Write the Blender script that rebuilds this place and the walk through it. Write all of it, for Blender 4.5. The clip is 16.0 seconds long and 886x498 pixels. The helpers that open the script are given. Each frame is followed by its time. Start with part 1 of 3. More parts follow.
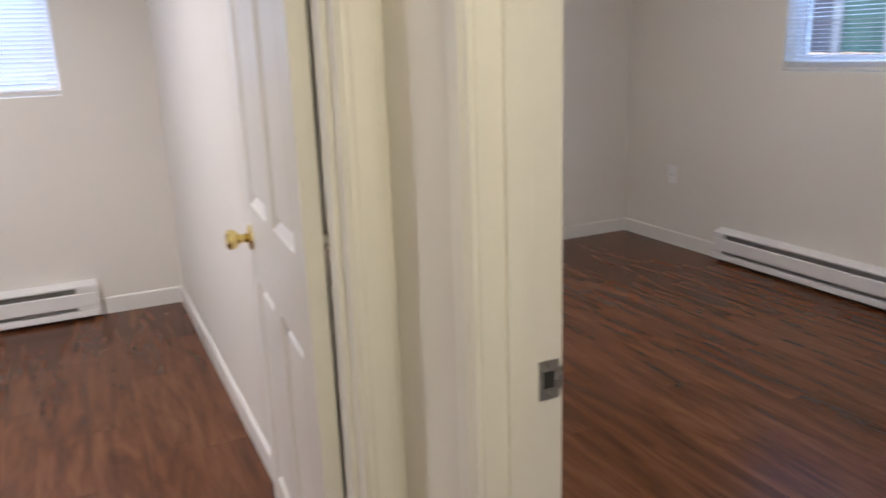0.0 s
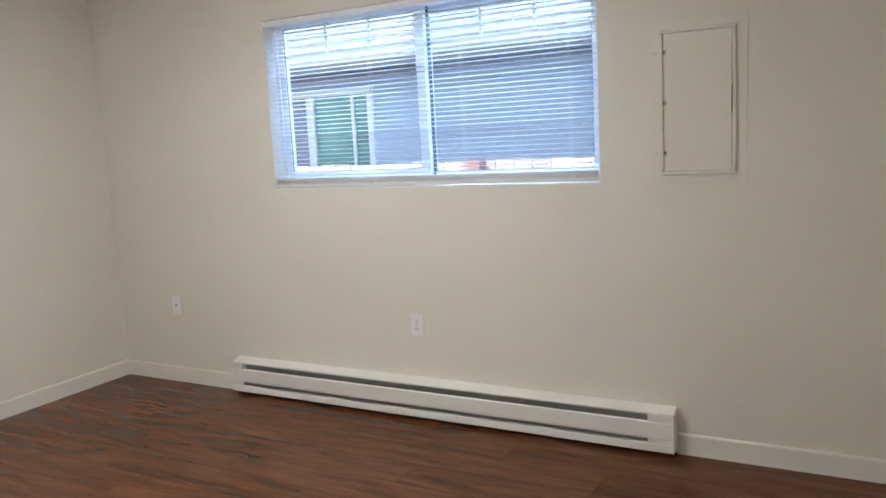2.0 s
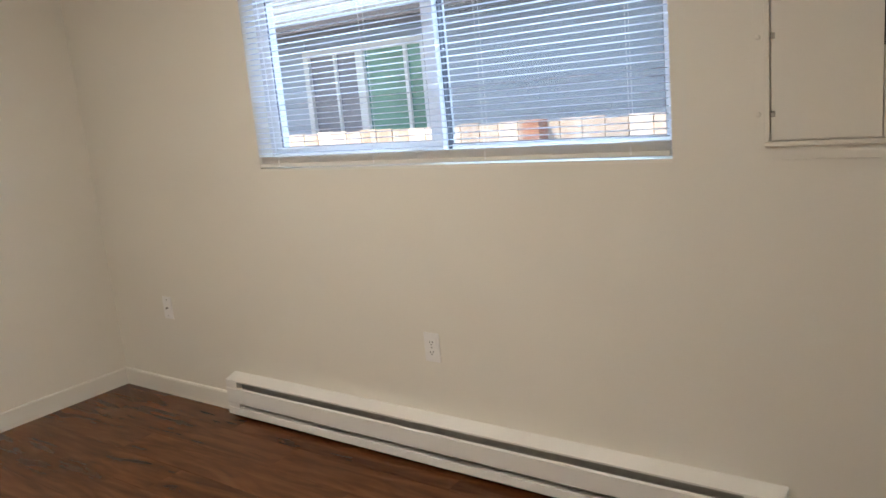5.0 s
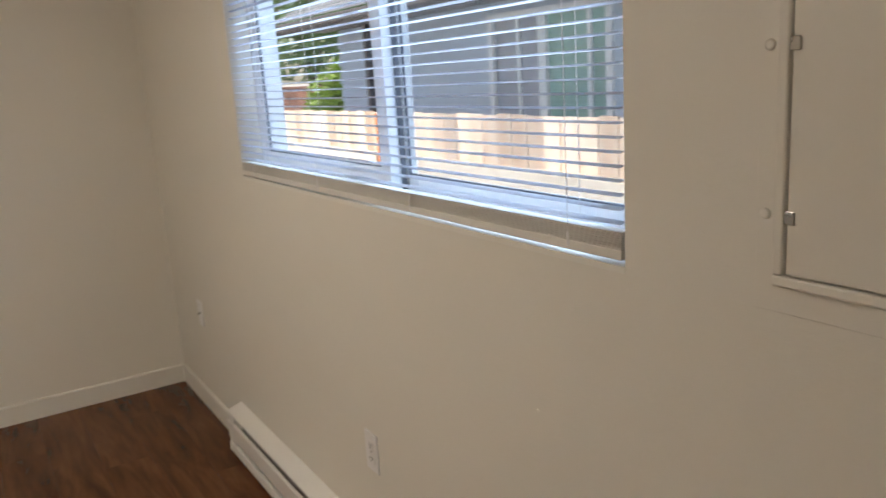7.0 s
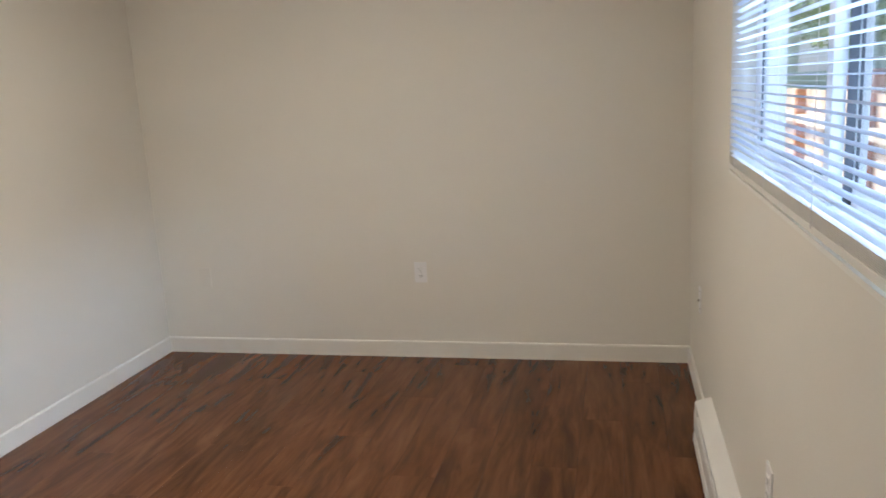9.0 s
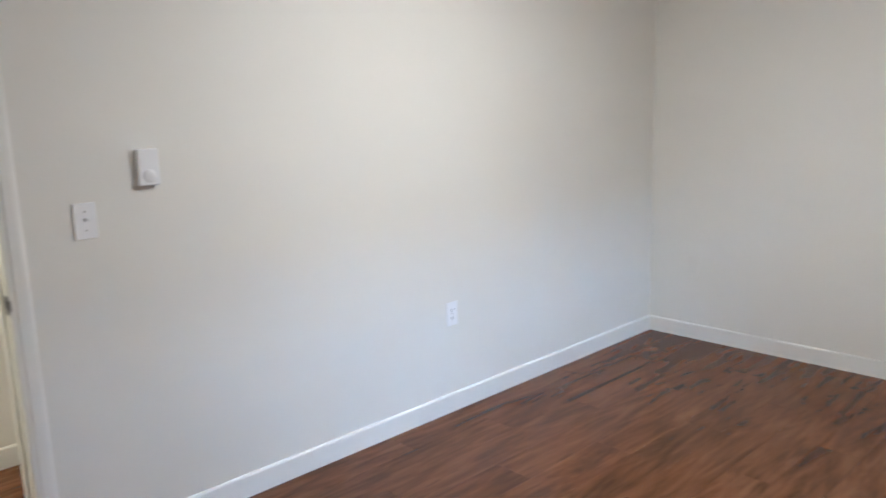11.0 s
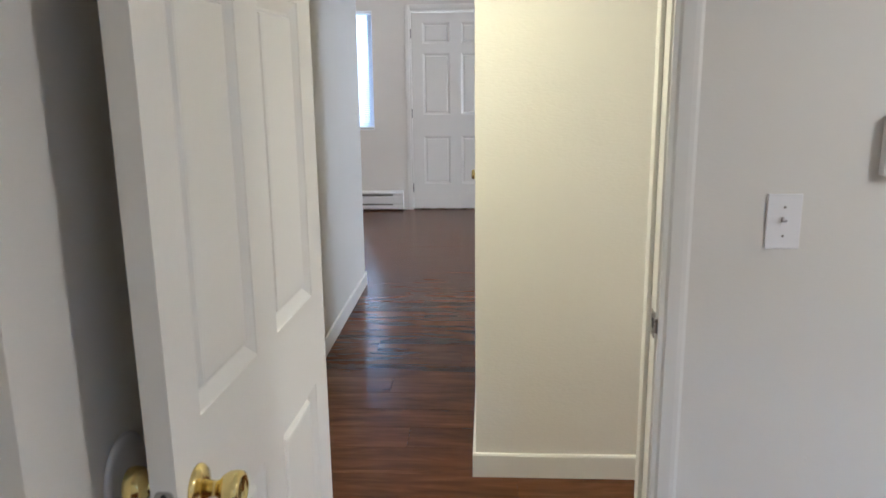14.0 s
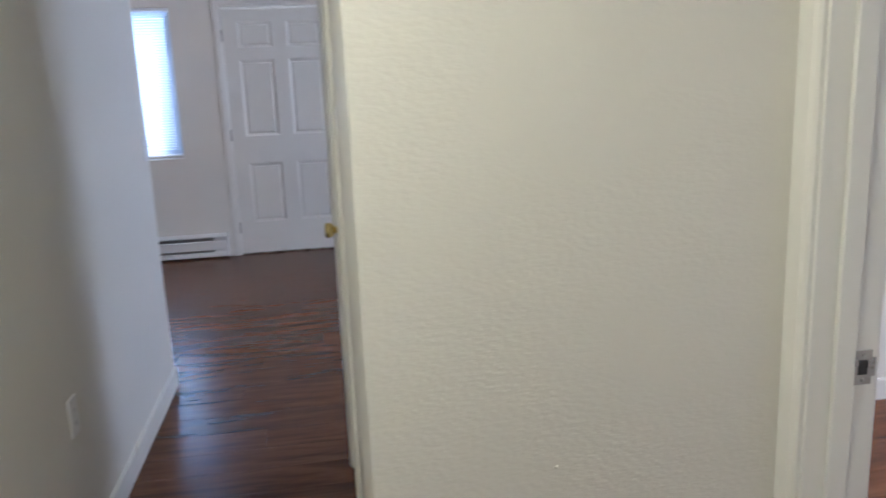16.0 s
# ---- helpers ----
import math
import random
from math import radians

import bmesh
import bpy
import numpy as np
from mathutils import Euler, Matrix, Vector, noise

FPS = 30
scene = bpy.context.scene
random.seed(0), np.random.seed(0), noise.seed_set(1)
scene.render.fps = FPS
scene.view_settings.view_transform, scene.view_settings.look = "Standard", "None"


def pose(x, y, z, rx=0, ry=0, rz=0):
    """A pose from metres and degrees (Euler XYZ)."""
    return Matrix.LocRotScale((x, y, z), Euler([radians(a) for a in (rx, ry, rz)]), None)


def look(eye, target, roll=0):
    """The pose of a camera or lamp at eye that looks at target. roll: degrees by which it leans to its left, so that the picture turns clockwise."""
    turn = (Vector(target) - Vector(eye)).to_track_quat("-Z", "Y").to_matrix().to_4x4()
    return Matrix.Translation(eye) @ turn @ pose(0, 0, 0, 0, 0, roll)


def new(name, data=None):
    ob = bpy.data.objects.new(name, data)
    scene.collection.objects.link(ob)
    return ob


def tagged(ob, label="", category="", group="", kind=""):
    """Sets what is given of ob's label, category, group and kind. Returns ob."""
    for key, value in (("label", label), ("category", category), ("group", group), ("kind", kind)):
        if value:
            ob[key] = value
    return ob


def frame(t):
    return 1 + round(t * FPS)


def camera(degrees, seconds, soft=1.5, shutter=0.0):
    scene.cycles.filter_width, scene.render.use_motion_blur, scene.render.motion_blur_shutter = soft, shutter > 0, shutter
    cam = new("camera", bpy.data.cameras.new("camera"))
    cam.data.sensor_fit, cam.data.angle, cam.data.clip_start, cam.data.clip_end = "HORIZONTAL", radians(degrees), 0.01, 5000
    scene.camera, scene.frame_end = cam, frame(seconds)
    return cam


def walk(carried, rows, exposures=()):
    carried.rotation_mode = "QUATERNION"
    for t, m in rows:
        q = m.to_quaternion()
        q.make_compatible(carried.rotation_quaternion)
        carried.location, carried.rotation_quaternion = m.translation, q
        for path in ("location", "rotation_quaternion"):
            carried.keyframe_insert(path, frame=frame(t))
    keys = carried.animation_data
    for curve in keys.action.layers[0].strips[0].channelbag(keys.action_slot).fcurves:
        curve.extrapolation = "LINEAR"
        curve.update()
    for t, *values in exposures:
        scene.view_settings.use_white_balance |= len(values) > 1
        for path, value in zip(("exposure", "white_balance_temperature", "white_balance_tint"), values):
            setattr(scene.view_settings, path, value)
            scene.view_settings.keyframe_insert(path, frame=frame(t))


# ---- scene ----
cam = camera(59.4, 16.0, shutter=0.25)

PATH = [
    (0, (0.841, -0.565, 1.368), (-0.911, 0.254, 0.859), -2.1),
    (0.5, (0.653, -0.431, 1.366), (-0.779, 0.855, 0.825), -2.1),
    (1, (0.542, -0.29, 1.347), (-0.649, 1.239, 0.852), -2.2),
    (1.5, (0.475, -0.249, 1.382), (-0.531, 1.428, 0.964), -2.5),
    (2, (0.461, -0.211, 1.403), (-0.493, 1.522, 1.11), -3.1),
    (2.5, (0.447, -0.2, 1.41), (-0.487, 1.55, 1.157), -4.0),
    (3, (0.405, -0.156, 1.432), (-0.528, 1.583, 1.107), -5.0),
    (3.5, (0.362, 0.019, 1.412), (-0.604, 1.731, 1.045), -5.1),
    (4, (0.334, 0.246, 1.418), (-0.679, 1.925, 1.023), -5.2),
    (4.5, (0.275, 0.502, 1.411), (-0.851, 2.105, 1.008), -5.6),
    (4.7, (0.263, 0.62, 1.408), (-0.893, 2.206, 1.008), -5.5),
    (6.8, (0.282, 2.093, 1.473), (-1.264, 3.282, 1.032), -4.4),
    (7, (0.285, 2.186, 1.470), (-1.372, 3.212, 1.022), -3.7),
    (7.5, (0.243, 2.405, 1.456), (-1.596, 3.033, 0.985), -2.5),
    (8, (0.225, 2.589, 1.463), (-1.707, 2.829, 1.002), -2.4),
    (8.2, (0.232, 2.663, 1.463), (-1.716, 2.721, 1.015), -2.7),
    (10.5, (0.67, 2.585, 1.524), (-0.971, 1.509, 1.138), -2.3),
    (11, (0.632, 2.543, 1.491), (-0.731, 1.13, 1.11), -1.7),
    (11.5, (0.614, 2.553, 1.48), (-0.304, 0.818, 1.095), -1.4),
    (12, (0.591, 2.504, 1.491), (0.07, 0.617, 1.084), -1.2),
    (12.5, (0.539, 2.349, 1.494), (0.254, 0.411, 1.09), -0.4),
    (13, (0.48, 2.175, 1.49), (0.368, 0.222, 1.074), -0.8),
    (13.5, (0.389, 1.9, 1.481), (0.436, -0.052, 1.044), -1.1),
    (14, (0.358, 1.606, 1.454), (0.473, -0.339, 1.004), -0.7),
    (14.5, (0.37, 1.253, 1.451), (0.505, -0.687, 0.983), -0.1),
    (15, (0.374, 0.887, 1.443), (0.526, -1.055, 0.987), -0.3),
    (15.5, (0.443, 0.505, 1.428), (0.508, -1.448, 1.001), -1.7),
    (15.7, (0.492, 0.346, 1.414), (0.439, -1.609, 0.994), -1.1),
    (16, (0.447, 0.134, 1.396), (0.148, -1.797, 0.970), -2.4),
]
EXPOSURES = [(0.0, 0.45, 5750, 21), (0.5, 0.57, 6100, 25), (1.0, 0.80, 6100, 24), (1.5, 1.10, 5750, 12), (2.0, 1.03, 5800, 12), (3.0, 0.87, 6400, 14), (3.5, 0.85, 6500, 14), (4.7, 0.84, 6550, 14),
             (6.8, 0.42, 6900, 16), (8.2, 0.50, 6800, 15), (10.5, 1.16, 5480, 13), (11.0, 1.12, 5430, 13), (11.5, 0.94, 5480, 13), (12.0, 1.06, 5430, 13), (13.5, 1.03, 5500, 13), (14.0, 1.05, 5480, 13), (15.0, 0.88, 5300, 14), (16.0, 0.58, 5080, 17)]

walk(cam, [(t, look(eye, target, roll)) for t, eye, target, roll in PATH], EXPOSURES)

# ---- world, sun, added daylight lamps, bulbs and fills ----
SUN_EL, SUN_AZ = radians(52), radians(212)
world = bpy.data.worlds.new("sky")
world.use_nodes = True
scene.world = world
wn = world.node_tree.nodes
sky = wn.new("ShaderNodeTexSky")
sky.sky_type, sky.sun_disc, sky.sun_elevation, sky.sun_rotation = "NISHITA", False, SUN_EL, SUN_AZ
world.node_tree.links.new(sky.outputs[0], wn["Background"].inputs[0])
wn["Background"].inputs[1].default_value = 0.14


def lamp(name, kind, m, power, color, **more):
    data = bpy.data.lights.new(name, kind)
    data.energy, data.color = power, color
    for key, value in more.items():
        if key == "size":
            data.shape, data.size, data.size_y = "RECTANGLE", value[0], value[1]
        elif key == "disk":
            data.shape, data.size = "DISK", value
        elif key == "angle":
            data.angle = value
        elif key == "radius":
            data.shadow_soft_size = value
    ob = new(name, data)
    ob.matrix_world = m
    return ob


def toward(az, el, r=1.0):
    return Vector((math.sin(az) * math.cos(el) * r, math.cos(az) * math.cos(el) * r, math.sin(el) * r))


lamp("sun", "SUN", look(toward(SUN_AZ, SUN_EL, 30), (0, 0, 0)), 5.0, (1.0, 0.95, 0.87), angle=radians(0.5))
DAY = (0.50, 0.72, 1.0)
# Unseen area lamps outdoors, added to strengthen skylight through the windows.
lamp("daylight_bedroom", "AREA", look((-0.1, 7.6, 3.9), (-1.4, 3.1, 1.6)), 215, DAY, size=(1.5, 0.7))
lamp("daylight_over_the_roof", "AREA", look((-1.6, 8.2, 4.0), (-1.4, 3.1, 1.6)), 150, DAY, size=(6.5, 0.9))
lamp("daylight_high", "AREA", look((-1.3, 7.3, 6.2), (-1.4, 3.1, 1.7)), 260, DAY, size=(6.0, 2.0))
lamp("daylight_small_room", "AREA", look((-5.6, -1.35, 3.1), (-1.2, -1.35, 0.6)), 42, DAY, size=(3.0, 0.9))
lamp("daylight_kitchen", "AREA", look((-3.86, -4.2, 1.5), (0, -4.2, 1.2)), 28, (0.90, 0.94, 1.0), size=(1.5, 1.1))
lamp("daylight_entry", "AREA", look((2.0, -6.80, 1.45), (2.0, 0, 0.8)), 16, (0.58, 0.78, 1.0), size=(0.9, 1.1))
WARM = (1.0, 0.95, 0.86)
lamp("bulb_bedroom", "AREA", look((-1.60, 1.36, 2.24), (-1.60, 1.36, 0), 0), 12.5, (1.0, 0.94, 0.80), disk=0.28)
lamp("bulb_bedroom_dome", "POINT", pose(-1.60, 1.36, 2.17), 9, (1.0, 0.92, 0.78), radius=0.13)
lamp("bulb_hall", "AREA", look((0.80, -0.36, 2.24), (0.80, -0.36, 0), 0), 8.6, (1.0, 0.915, 0.585), disk=0.28)
# Unseen fill light, added to brighten the entry wall.
lamp("fill_living", "POINT", pose(2.3, -4.7, 2.16), 12, (1.0, 0.86, 0.70), radius=0.10)
# Fill without a fixture, added so the small room isn't too dark.
lamp("fill_small_room", "AREA", look((-1.9, -1.4, 2.235), (-1.9, -1.4, 0), 0), 27, WARM, disk=0.34)


# ---- materials ----
def material(name, color, rough=0.5, metal=0.0, vary=0.06, scale=3.0, bump=0.0, bump_scale=120.0, **more):
    """Paint, plastic or metal with mottling at two scales and a fine relief."""
    mat = bpy.data.materials.new(name)
    mat.use_nodes = True
    nt = mat.node_tree
    n, l = nt.nodes, nt.links
    b = n["Principled BSDF"]
    b.inputs["Metallic"].default_value = metal
    co = n.new("ShaderNodeTexCoord")
    big, small = n.new("ShaderNodeTexNoise"), n.new("ShaderNodeTexNoise")
    big.inputs["Scale"].default_value, big.inputs["Detail"].default_value = scale, 3
    small.inputs["Scale"].default_value, small.inputs["Detail"].default_value = bump_scale, 4
    add = n.new("ShaderNodeMath")
    add.operation = "MULTIPLY_ADD"
    add.inputs[1].default_value = 0.35
    for t in (big, small):
        l.new(co.outputs["Object"], t.inputs["Vector"])
    l.new(small.outputs[0], add.inputs[0])
    l.new(big.outputs[0], add.inputs[2])
    ramp = n.new("ShaderNodeValToRGB")
    ramp.color_ramp.elements[0].position, ramp.color_ramp.elements[1].position = 0.35, 1.0
    ramp.color_ramp.elements[0].color = (*[c * (1 - vary) for c in color], 1)
    ramp.color_ramp.elements[1].color = (*[min(1, c * (1 + vary)) for c in color], 1)
    l.new(add.outputs[0], ramp.inputs[0])
    l.new(ramp.outputs[0], b.inputs["Base Color"])
    rr = n.new("ShaderNodeMapRange")
    rr.inputs["To Min"].default_value, rr.inputs["To Max"].default_value = rough * 0.85, min(1, rough * 1.15)
    l.new(big.outputs[0], rr.inputs["Value"])
    l.new(rr.outputs[0], b.inputs["Roughness"])
    if bump:
        bp = n.new("ShaderNodeBump")
        bp.inputs["Strength"].default_value, bp.inputs["Distance"].default_value = 1.0, bump
        l.new(small.outputs[0], bp.inputs["Height"])
        l.new(bp.outputs[0], b.inputs["Normal"])
    for key, value in more.items():
        b.inputs[key].default_value = value
    return mat


def wall_paint(name, color, rough=0.6, relief=0.0004):
    """Roller-textured wall paint: short sideways ridges, faint patches and scuffs."""
    mat = bpy.data.materials.new(name)
    mat.use_nodes = True
    n, l = mat.node_tree.nodes, mat.node_tree.links
    b = n["Principled BSDF"]
    co, mp = n.new("ShaderNodeTexCoord"), n.new("ShaderNodeMapping")
    mp.inputs["Scale"].default_value = (0.45, 0.45, 1.0)
    l.new(co.outputs["Object"], mp.inputs["Vector"])
    fine, mid, big = (n.new("ShaderNodeTexNoise") for _ in range(3))
    for t, s, d in ((fine, 150, 3), (mid, 38, 2), (big, 1.6, 3)):
        t.inputs["Scale"].default_value, t.inputs["Detail"].default_value = s, d
        l.new(mp.outputs[0], t.inputs["Vector"])
    ramp = n.new("ShaderNodeValToRGB")
    ramp.color_ramp.elements[0].position, ramp.color_ramp.elements[1].position = 0.3, 0.7
    ramp.color_ramp.elements[0].color = (*[c * 0.965 for c in color], 1)
    ramp.color_ramp.elements[1].color = (*[min(1, c * 1.02) for c in color], 1)
    l.new(big.outputs[0], ramp.inputs[0])
    l.new(ramp.outputs[0], b.inputs["Base Color"])
    b.inputs["Roughness"].default_value = rough
    mix = n.new("ShaderNodeMath")
    mix.operation = "MULTIPLY_ADD"
    mix.inputs[1].default_value = 0.6
    l.new(mid.outputs[0], mix.inputs[0])
    l.new(fine.outputs[0], mix.inputs[2])
    bp = n.new("ShaderNodeBump")
    bp.inputs["Strength"].default_value, bp.inputs["Distance"].default_value = 0.9, relief
    l.new(mix.outputs[0], bp.inputs["Height"])
    l.new(bp.outputs[0], b.inputs["Normal"])
    return mat


def wood(name, dark, mid, light, rough=0.3, along=0, stretch=(1.3, 14.0, 14.0), per_object=0.25, coat=0.0, bump=0.0004, spread=(0.42, 0.60, 0.88), distort=1.3, specular=0.5, dashes=0.0, grain=0.30):
    """Grain that runs along one axis, each board shifted and toned by its own random number."""
    mat = bpy.data.materials.new(name)
    mat.use_nodes = True
    n, l = mat.node_tree.nodes, mat.node_tree.links
    b = n["Principled BSDF"]
    geo, info, mp = n.new("ShaderNodeTexCoord"), n.new("ShaderNodeObjectInfo"), n.new("ShaderNodeMapping")
    sc = [stretch[1]] * 3
    sc[along] = stretch[0]
    mp.inputs["Scale"].default_value = sc
    shift = n.new("ShaderNodeVectorMath")
    shift.operation = "MULTIPLY"
    shift.inputs[1].default_value = (37.0, 19.0, 53.0)
    comb = n.new("ShaderNodeCombineXYZ")
    for i in range(3):
        l.new(info.outputs["Random"], comb.inputs[i])
    l.new(comb.outputs[0], shift.inputs[0])
    l.new(shift.outputs[0], mp.inputs["Location"])
    l.new(geo.outputs["Object"], mp.inputs["Vector"])
    a, c = n.new("ShaderNodeTexNoise"), n.new("ShaderNodeTexNoise")
    a.inputs["Scale"].default_value, a.inputs["Detail"].default_value, a.inputs["Distortion"].default_value = 1.0, 4, distort
    a.inputs["Roughness"].default_value = 0.62
    c.inputs["Scale"].default_value, c.inputs["Detail"].default_value, c.inputs["Distortion"].default_value = 3.0, 2, 0.4
    l.new(mp.outputs[0], a.inputs["Vector"])
    l.new(mp.outputs[0], c.inputs["Vector"])
    mix = n.new("ShaderNodeMath")
    mix.operation = "MULTIPLY_ADD"
    mix.inputs[1].default_value = grain
    l.new(c.outputs[0], mix.inputs[0])
    l.new(a.outputs[0], mix.inputs[2])
    ramp = n.new("ShaderNodeValToRGB")
    e = ramp.color_ramp.elements
    e[0].position, e[0].color = spread[0], (*dark, 1)
    e[1].position, e[1].color = spread[2], (*light, 1)
    m = e.new(spread[1])
    m.color = (*mid, 1)
    l.new(mix.outputs[0], ramp.inputs[0])
    tone = ramp.outputs[0]
    if dashes:
        knots, mp2, cut, dark_mix = n.new("ShaderNodeTexNoise"), n.new("ShaderNodeMapping"), n.new("ShaderNodeMapRange"), n.new("ShaderNodeMix")
        mp2.inputs["Scale"].default_value = (2.6, 24.0, 24.0)
        l.new(shift.outputs[0], mp2.inputs["Location"])
        l.new(geo.outputs["Object"], mp2.inputs["Vector"])
        l.new(mp2.outputs[0], knots.inputs["Vector"])
        knots.inputs["Scale"].default_value, knots.inputs["Detail"].default_value, knots.inputs["Distortion"].default_value = 1.0, 2, 1.2
        cut.inputs["From Min"].default_value, cut.inputs["From Max"].default_value = 0.60, 0.74
        cut.inputs["To Max"].default_value = dashes
        l.new(knots.outputs[0], cut.inputs["Value"])
        dark_mix.data_type = "RGBA"
        dark_mix.inputs["B"].default_value = (*[v * 0.8 for v in dark], 1)
        l.new(cut.outputs[0], dark_mix.inputs["Factor"])
        l.new(ramp.outputs[0], dark_mix.inputs["A"])
        tone = dark_mix.outputs["Result"]
    hsv = n.new("ShaderNodeHueSaturation")
    mr = n.new("ShaderNodeMapRange")
    mr.inputs["To Min"].default_value, mr.inputs["To Max"].default_value = 1 - per_object, 1 + per_object
    l.new(info.outputs["Random"], mr.inputs["Value"])
    l.new(mr.outputs[0], hsv.inputs["Value"])
    l.new(tone, hsv.inputs["Color"])
    l.new(hsv.outputs[0], b.inputs["Base Color"])
    rr = n.new("ShaderNodeMapRange")
    rr.inputs["To Min"].default_value, rr.inputs["To Max"].default_value = rough * 1.08, rough * 0.92
    l.new(mix.outputs[0], rr.inputs["Value"])
    l.new(rr.outputs[0], b.inputs["Roughness"])
    b.inputs["Coat Weight"].default_value = coat
    b.inputs["Specular IOR Level"].default_value = specular
    if bump:
        bp = n.new("ShaderNodeBump")
        bp.inputs["Strength"].default_value, bp.inputs["Distance"].default_value = 0.6, bump
        l.new(mix.outputs[0], bp.inputs["Height"])
        l.new(bp.outputs[0], b.inputs["Normal"])
    return mat


def glass(name):
    mat = bpy.data.materials.new(name)
    mat.use_nodes = True
    b = mat.node_tree.nodes["Principled BSDF"]
    b.inputs["Base Color"].default_value = (0.93, 0.97, 0.96, 1)
    b.inputs["Roughness"].default_value = 0.02
    b.inputs["Transmission Weight"].default_value = 1.0
    b.inputs["IOR"].default_value = 1.1
    return mat


PAINT = wall_paint("cream_wall_paint", (0.77, 0.74, 0.67))
PAINT_R = wall_paint("cream_textured_wall_paint", (0.77, 0.74, 0.67), 0.6, 0.0010)
CEIL = wall_paint("white_ceiling_paint", (0.80, 0.78, 0.74), 0.8)
TRIM = material("white_trim_paint", (0.80, 0.78, 0.72), 0.38, vary=0.02, bump=0.0002, bump_scale=60)
DOORP = material("white_door_paint", (0.80, 0.78, 0.72), 0.34, vary=0.02, bump=0.00025, bump_scale=90)
PANELP = material("painted_metal_panel", (0.77, 0.74, 0.67), 0.42, vary=0.02, bump=0.0001)
VINYL = material("white_vinyl", (0.82, 0.84, 0.86), 0.35, vary=0.02)
SLAT = material("white_slat", (0.88, 0.89, 0.90), 0.4, vary=0.02)
n_, l_ = SLAT.node_tree.nodes, SLAT.node_tree.links
through_, mixed_ = n_.new("ShaderNodeBsdfTranslucent"), n_.new("ShaderNodeMixShader")
through_.inputs[0].default_value = (0.88, 0.92, 1.0, 1)
mixed_.inputs[0].default_value = 0.75
l_.new(n_["Principled BSDF"].outputs[0], mixed_.inputs[1])
l_.new(through_.outputs[0], mixed_.inputs[2])
l_.new(mixed_.outputs[0], n_["Material Output"].inputs[0])
STACK = material("cream_blind_rail", (0.74, 0.72, 0.67), 0.4, vary=0.03)
PLASTIC = material("white_plastic", (0.84, 0.83, 0.82), 0.3, vary=0.01)
HEATW = material("white_enamel", (0.80, 0.79, 0.76), 0.35, vary=0.03, bump=0.0001)
FIN = material("grey_aluminium_fins", (0.34, 0.33, 0.30), 0.6, 0.2, vary=0.15, scale=20)
SEAM = material("plank_seam", (0.028, 0.012, 0.007), 0.6)
# Glazing gaskets, and the shade in the gap between the sashes.
GASKET_AND_GAP = material("grey_rubber_gasket_and_gap_shade", (0.10, 0.11, 0.13), 0.6)
SCREEN = material("grey_insect_screen", (0.42, 0.43, 0.45), 0.9)
n_, l_ = SCREEN.node_tree.nodes, SCREEN.node_tree.links
clear_, net_ = n_.new("ShaderNodeBsdfTransparent"), n_.new("ShaderNodeMixShader")
net_.inputs[0].default_value = 0.18
l_.new(clear_.outputs[0], net_.inputs[1])
l_.new(n_["Principled BSDF"].outputs[0], net_.inputs[2])
l_.new(net_.outputs[0], n_["Material Output"].inputs[0])
# Shade inside small holes put into a dark colour; also dark fittings.
DARK = material("hole_shade_and_dark_metal", (0.03, 0.03, 0.03), 0.7)
BRASS = material("polished_brass", (0.80, 0.65, 0.27), 0.16, 1.0, vary=0.04)
NICKEL = material("worn_steel", (0.36, 0.34, 0.31), 0.28, 1.0, vary=0.12, scale=30)
CORD = material("white_cord", (0.8, 0.8, 0.8), 0.8)
GLASS = glass("window_glass")
FLOORW = wood("reddish_vinyl_plank", (0.062, 0.0192, 0.0064), (0.107, 0.0375, 0.0128), (0.165, 0.0640, 0.0245), rough=0.27, stretch=(1.3, 8.5, 8.5), per_object=0.07, bump=0.0, spread=(0.52, 0.70, 0.93), distort=1.1, specular=0.25, dashes=0.45, grain=0.46)
DARKW = wood("dark_red_board", (0.10, 0.045, 0.03), (0.17, 0.08, 0.055), (0.24, 0.13, 0.10), rough=0.85, along=2, per_object=0.2, bump=0.001)
POSTW = wood("red_cedar_post", (0.25, 0.08, 0.03), (0.42, 0.15, 0.06), (0.52, 0.24, 0.12), rough=0.8, along=2, per_object=0.2, bump=0.001)
FENCEW = wood("cedar_board", (0.54, 0.36, 0.25), (0.68, 0.52, 0.40), (0.78, 0.66, 0.55), rough=0.8, along=2, per_object=0.3, bump=0.002)
SIDING = material("grey_siding_paint", (0.48, 0.55, 0.65), 0.7, vary=0.05, bump=0.0006, bump_scale=40)
FASCIA = material("brown_fascia_paint", (0.13, 0.12, 0.125), 0.6)
SHINGLE = material("pale_grey_shingles", (0.22, 0.23, 0.245), 0.9, vary=0.4, scale=14, bump=0.004, bump_scale=60)
GREENGLASS = material("green_reflecting_glass", (0.18, 0.36, 0.30), 0.15, vary=0.3, scale=2)
GREYGLASS = material("curtained_glass", (0.28, 0.29, 0.34), 0.3, vary=0.15, scale=3)
GROUND = material("pale_gravel_ground", (0.50, 0.48, 0.44), 0.95, vary=0.3, scale=8, bump=0.01, bump_scale=50)
GREENWALL = material("pale_green_siding", (0.36, 0.46, 0.38), 0.7)
LEAF = material("tree_leaf", (0.15, 0.24, 0.09), 0.6, vary=0.5, scale=1.2)
LIMELEAF = material("lime_leaf", (0.20, 0.32, 0.04), 0.6, vary=0.4, scale=2)
BARK = material("bark", (0.12, 0.09, 0.06), 0.9, vary=0.3, scale=12, bump=0.01, bump_scale=25)
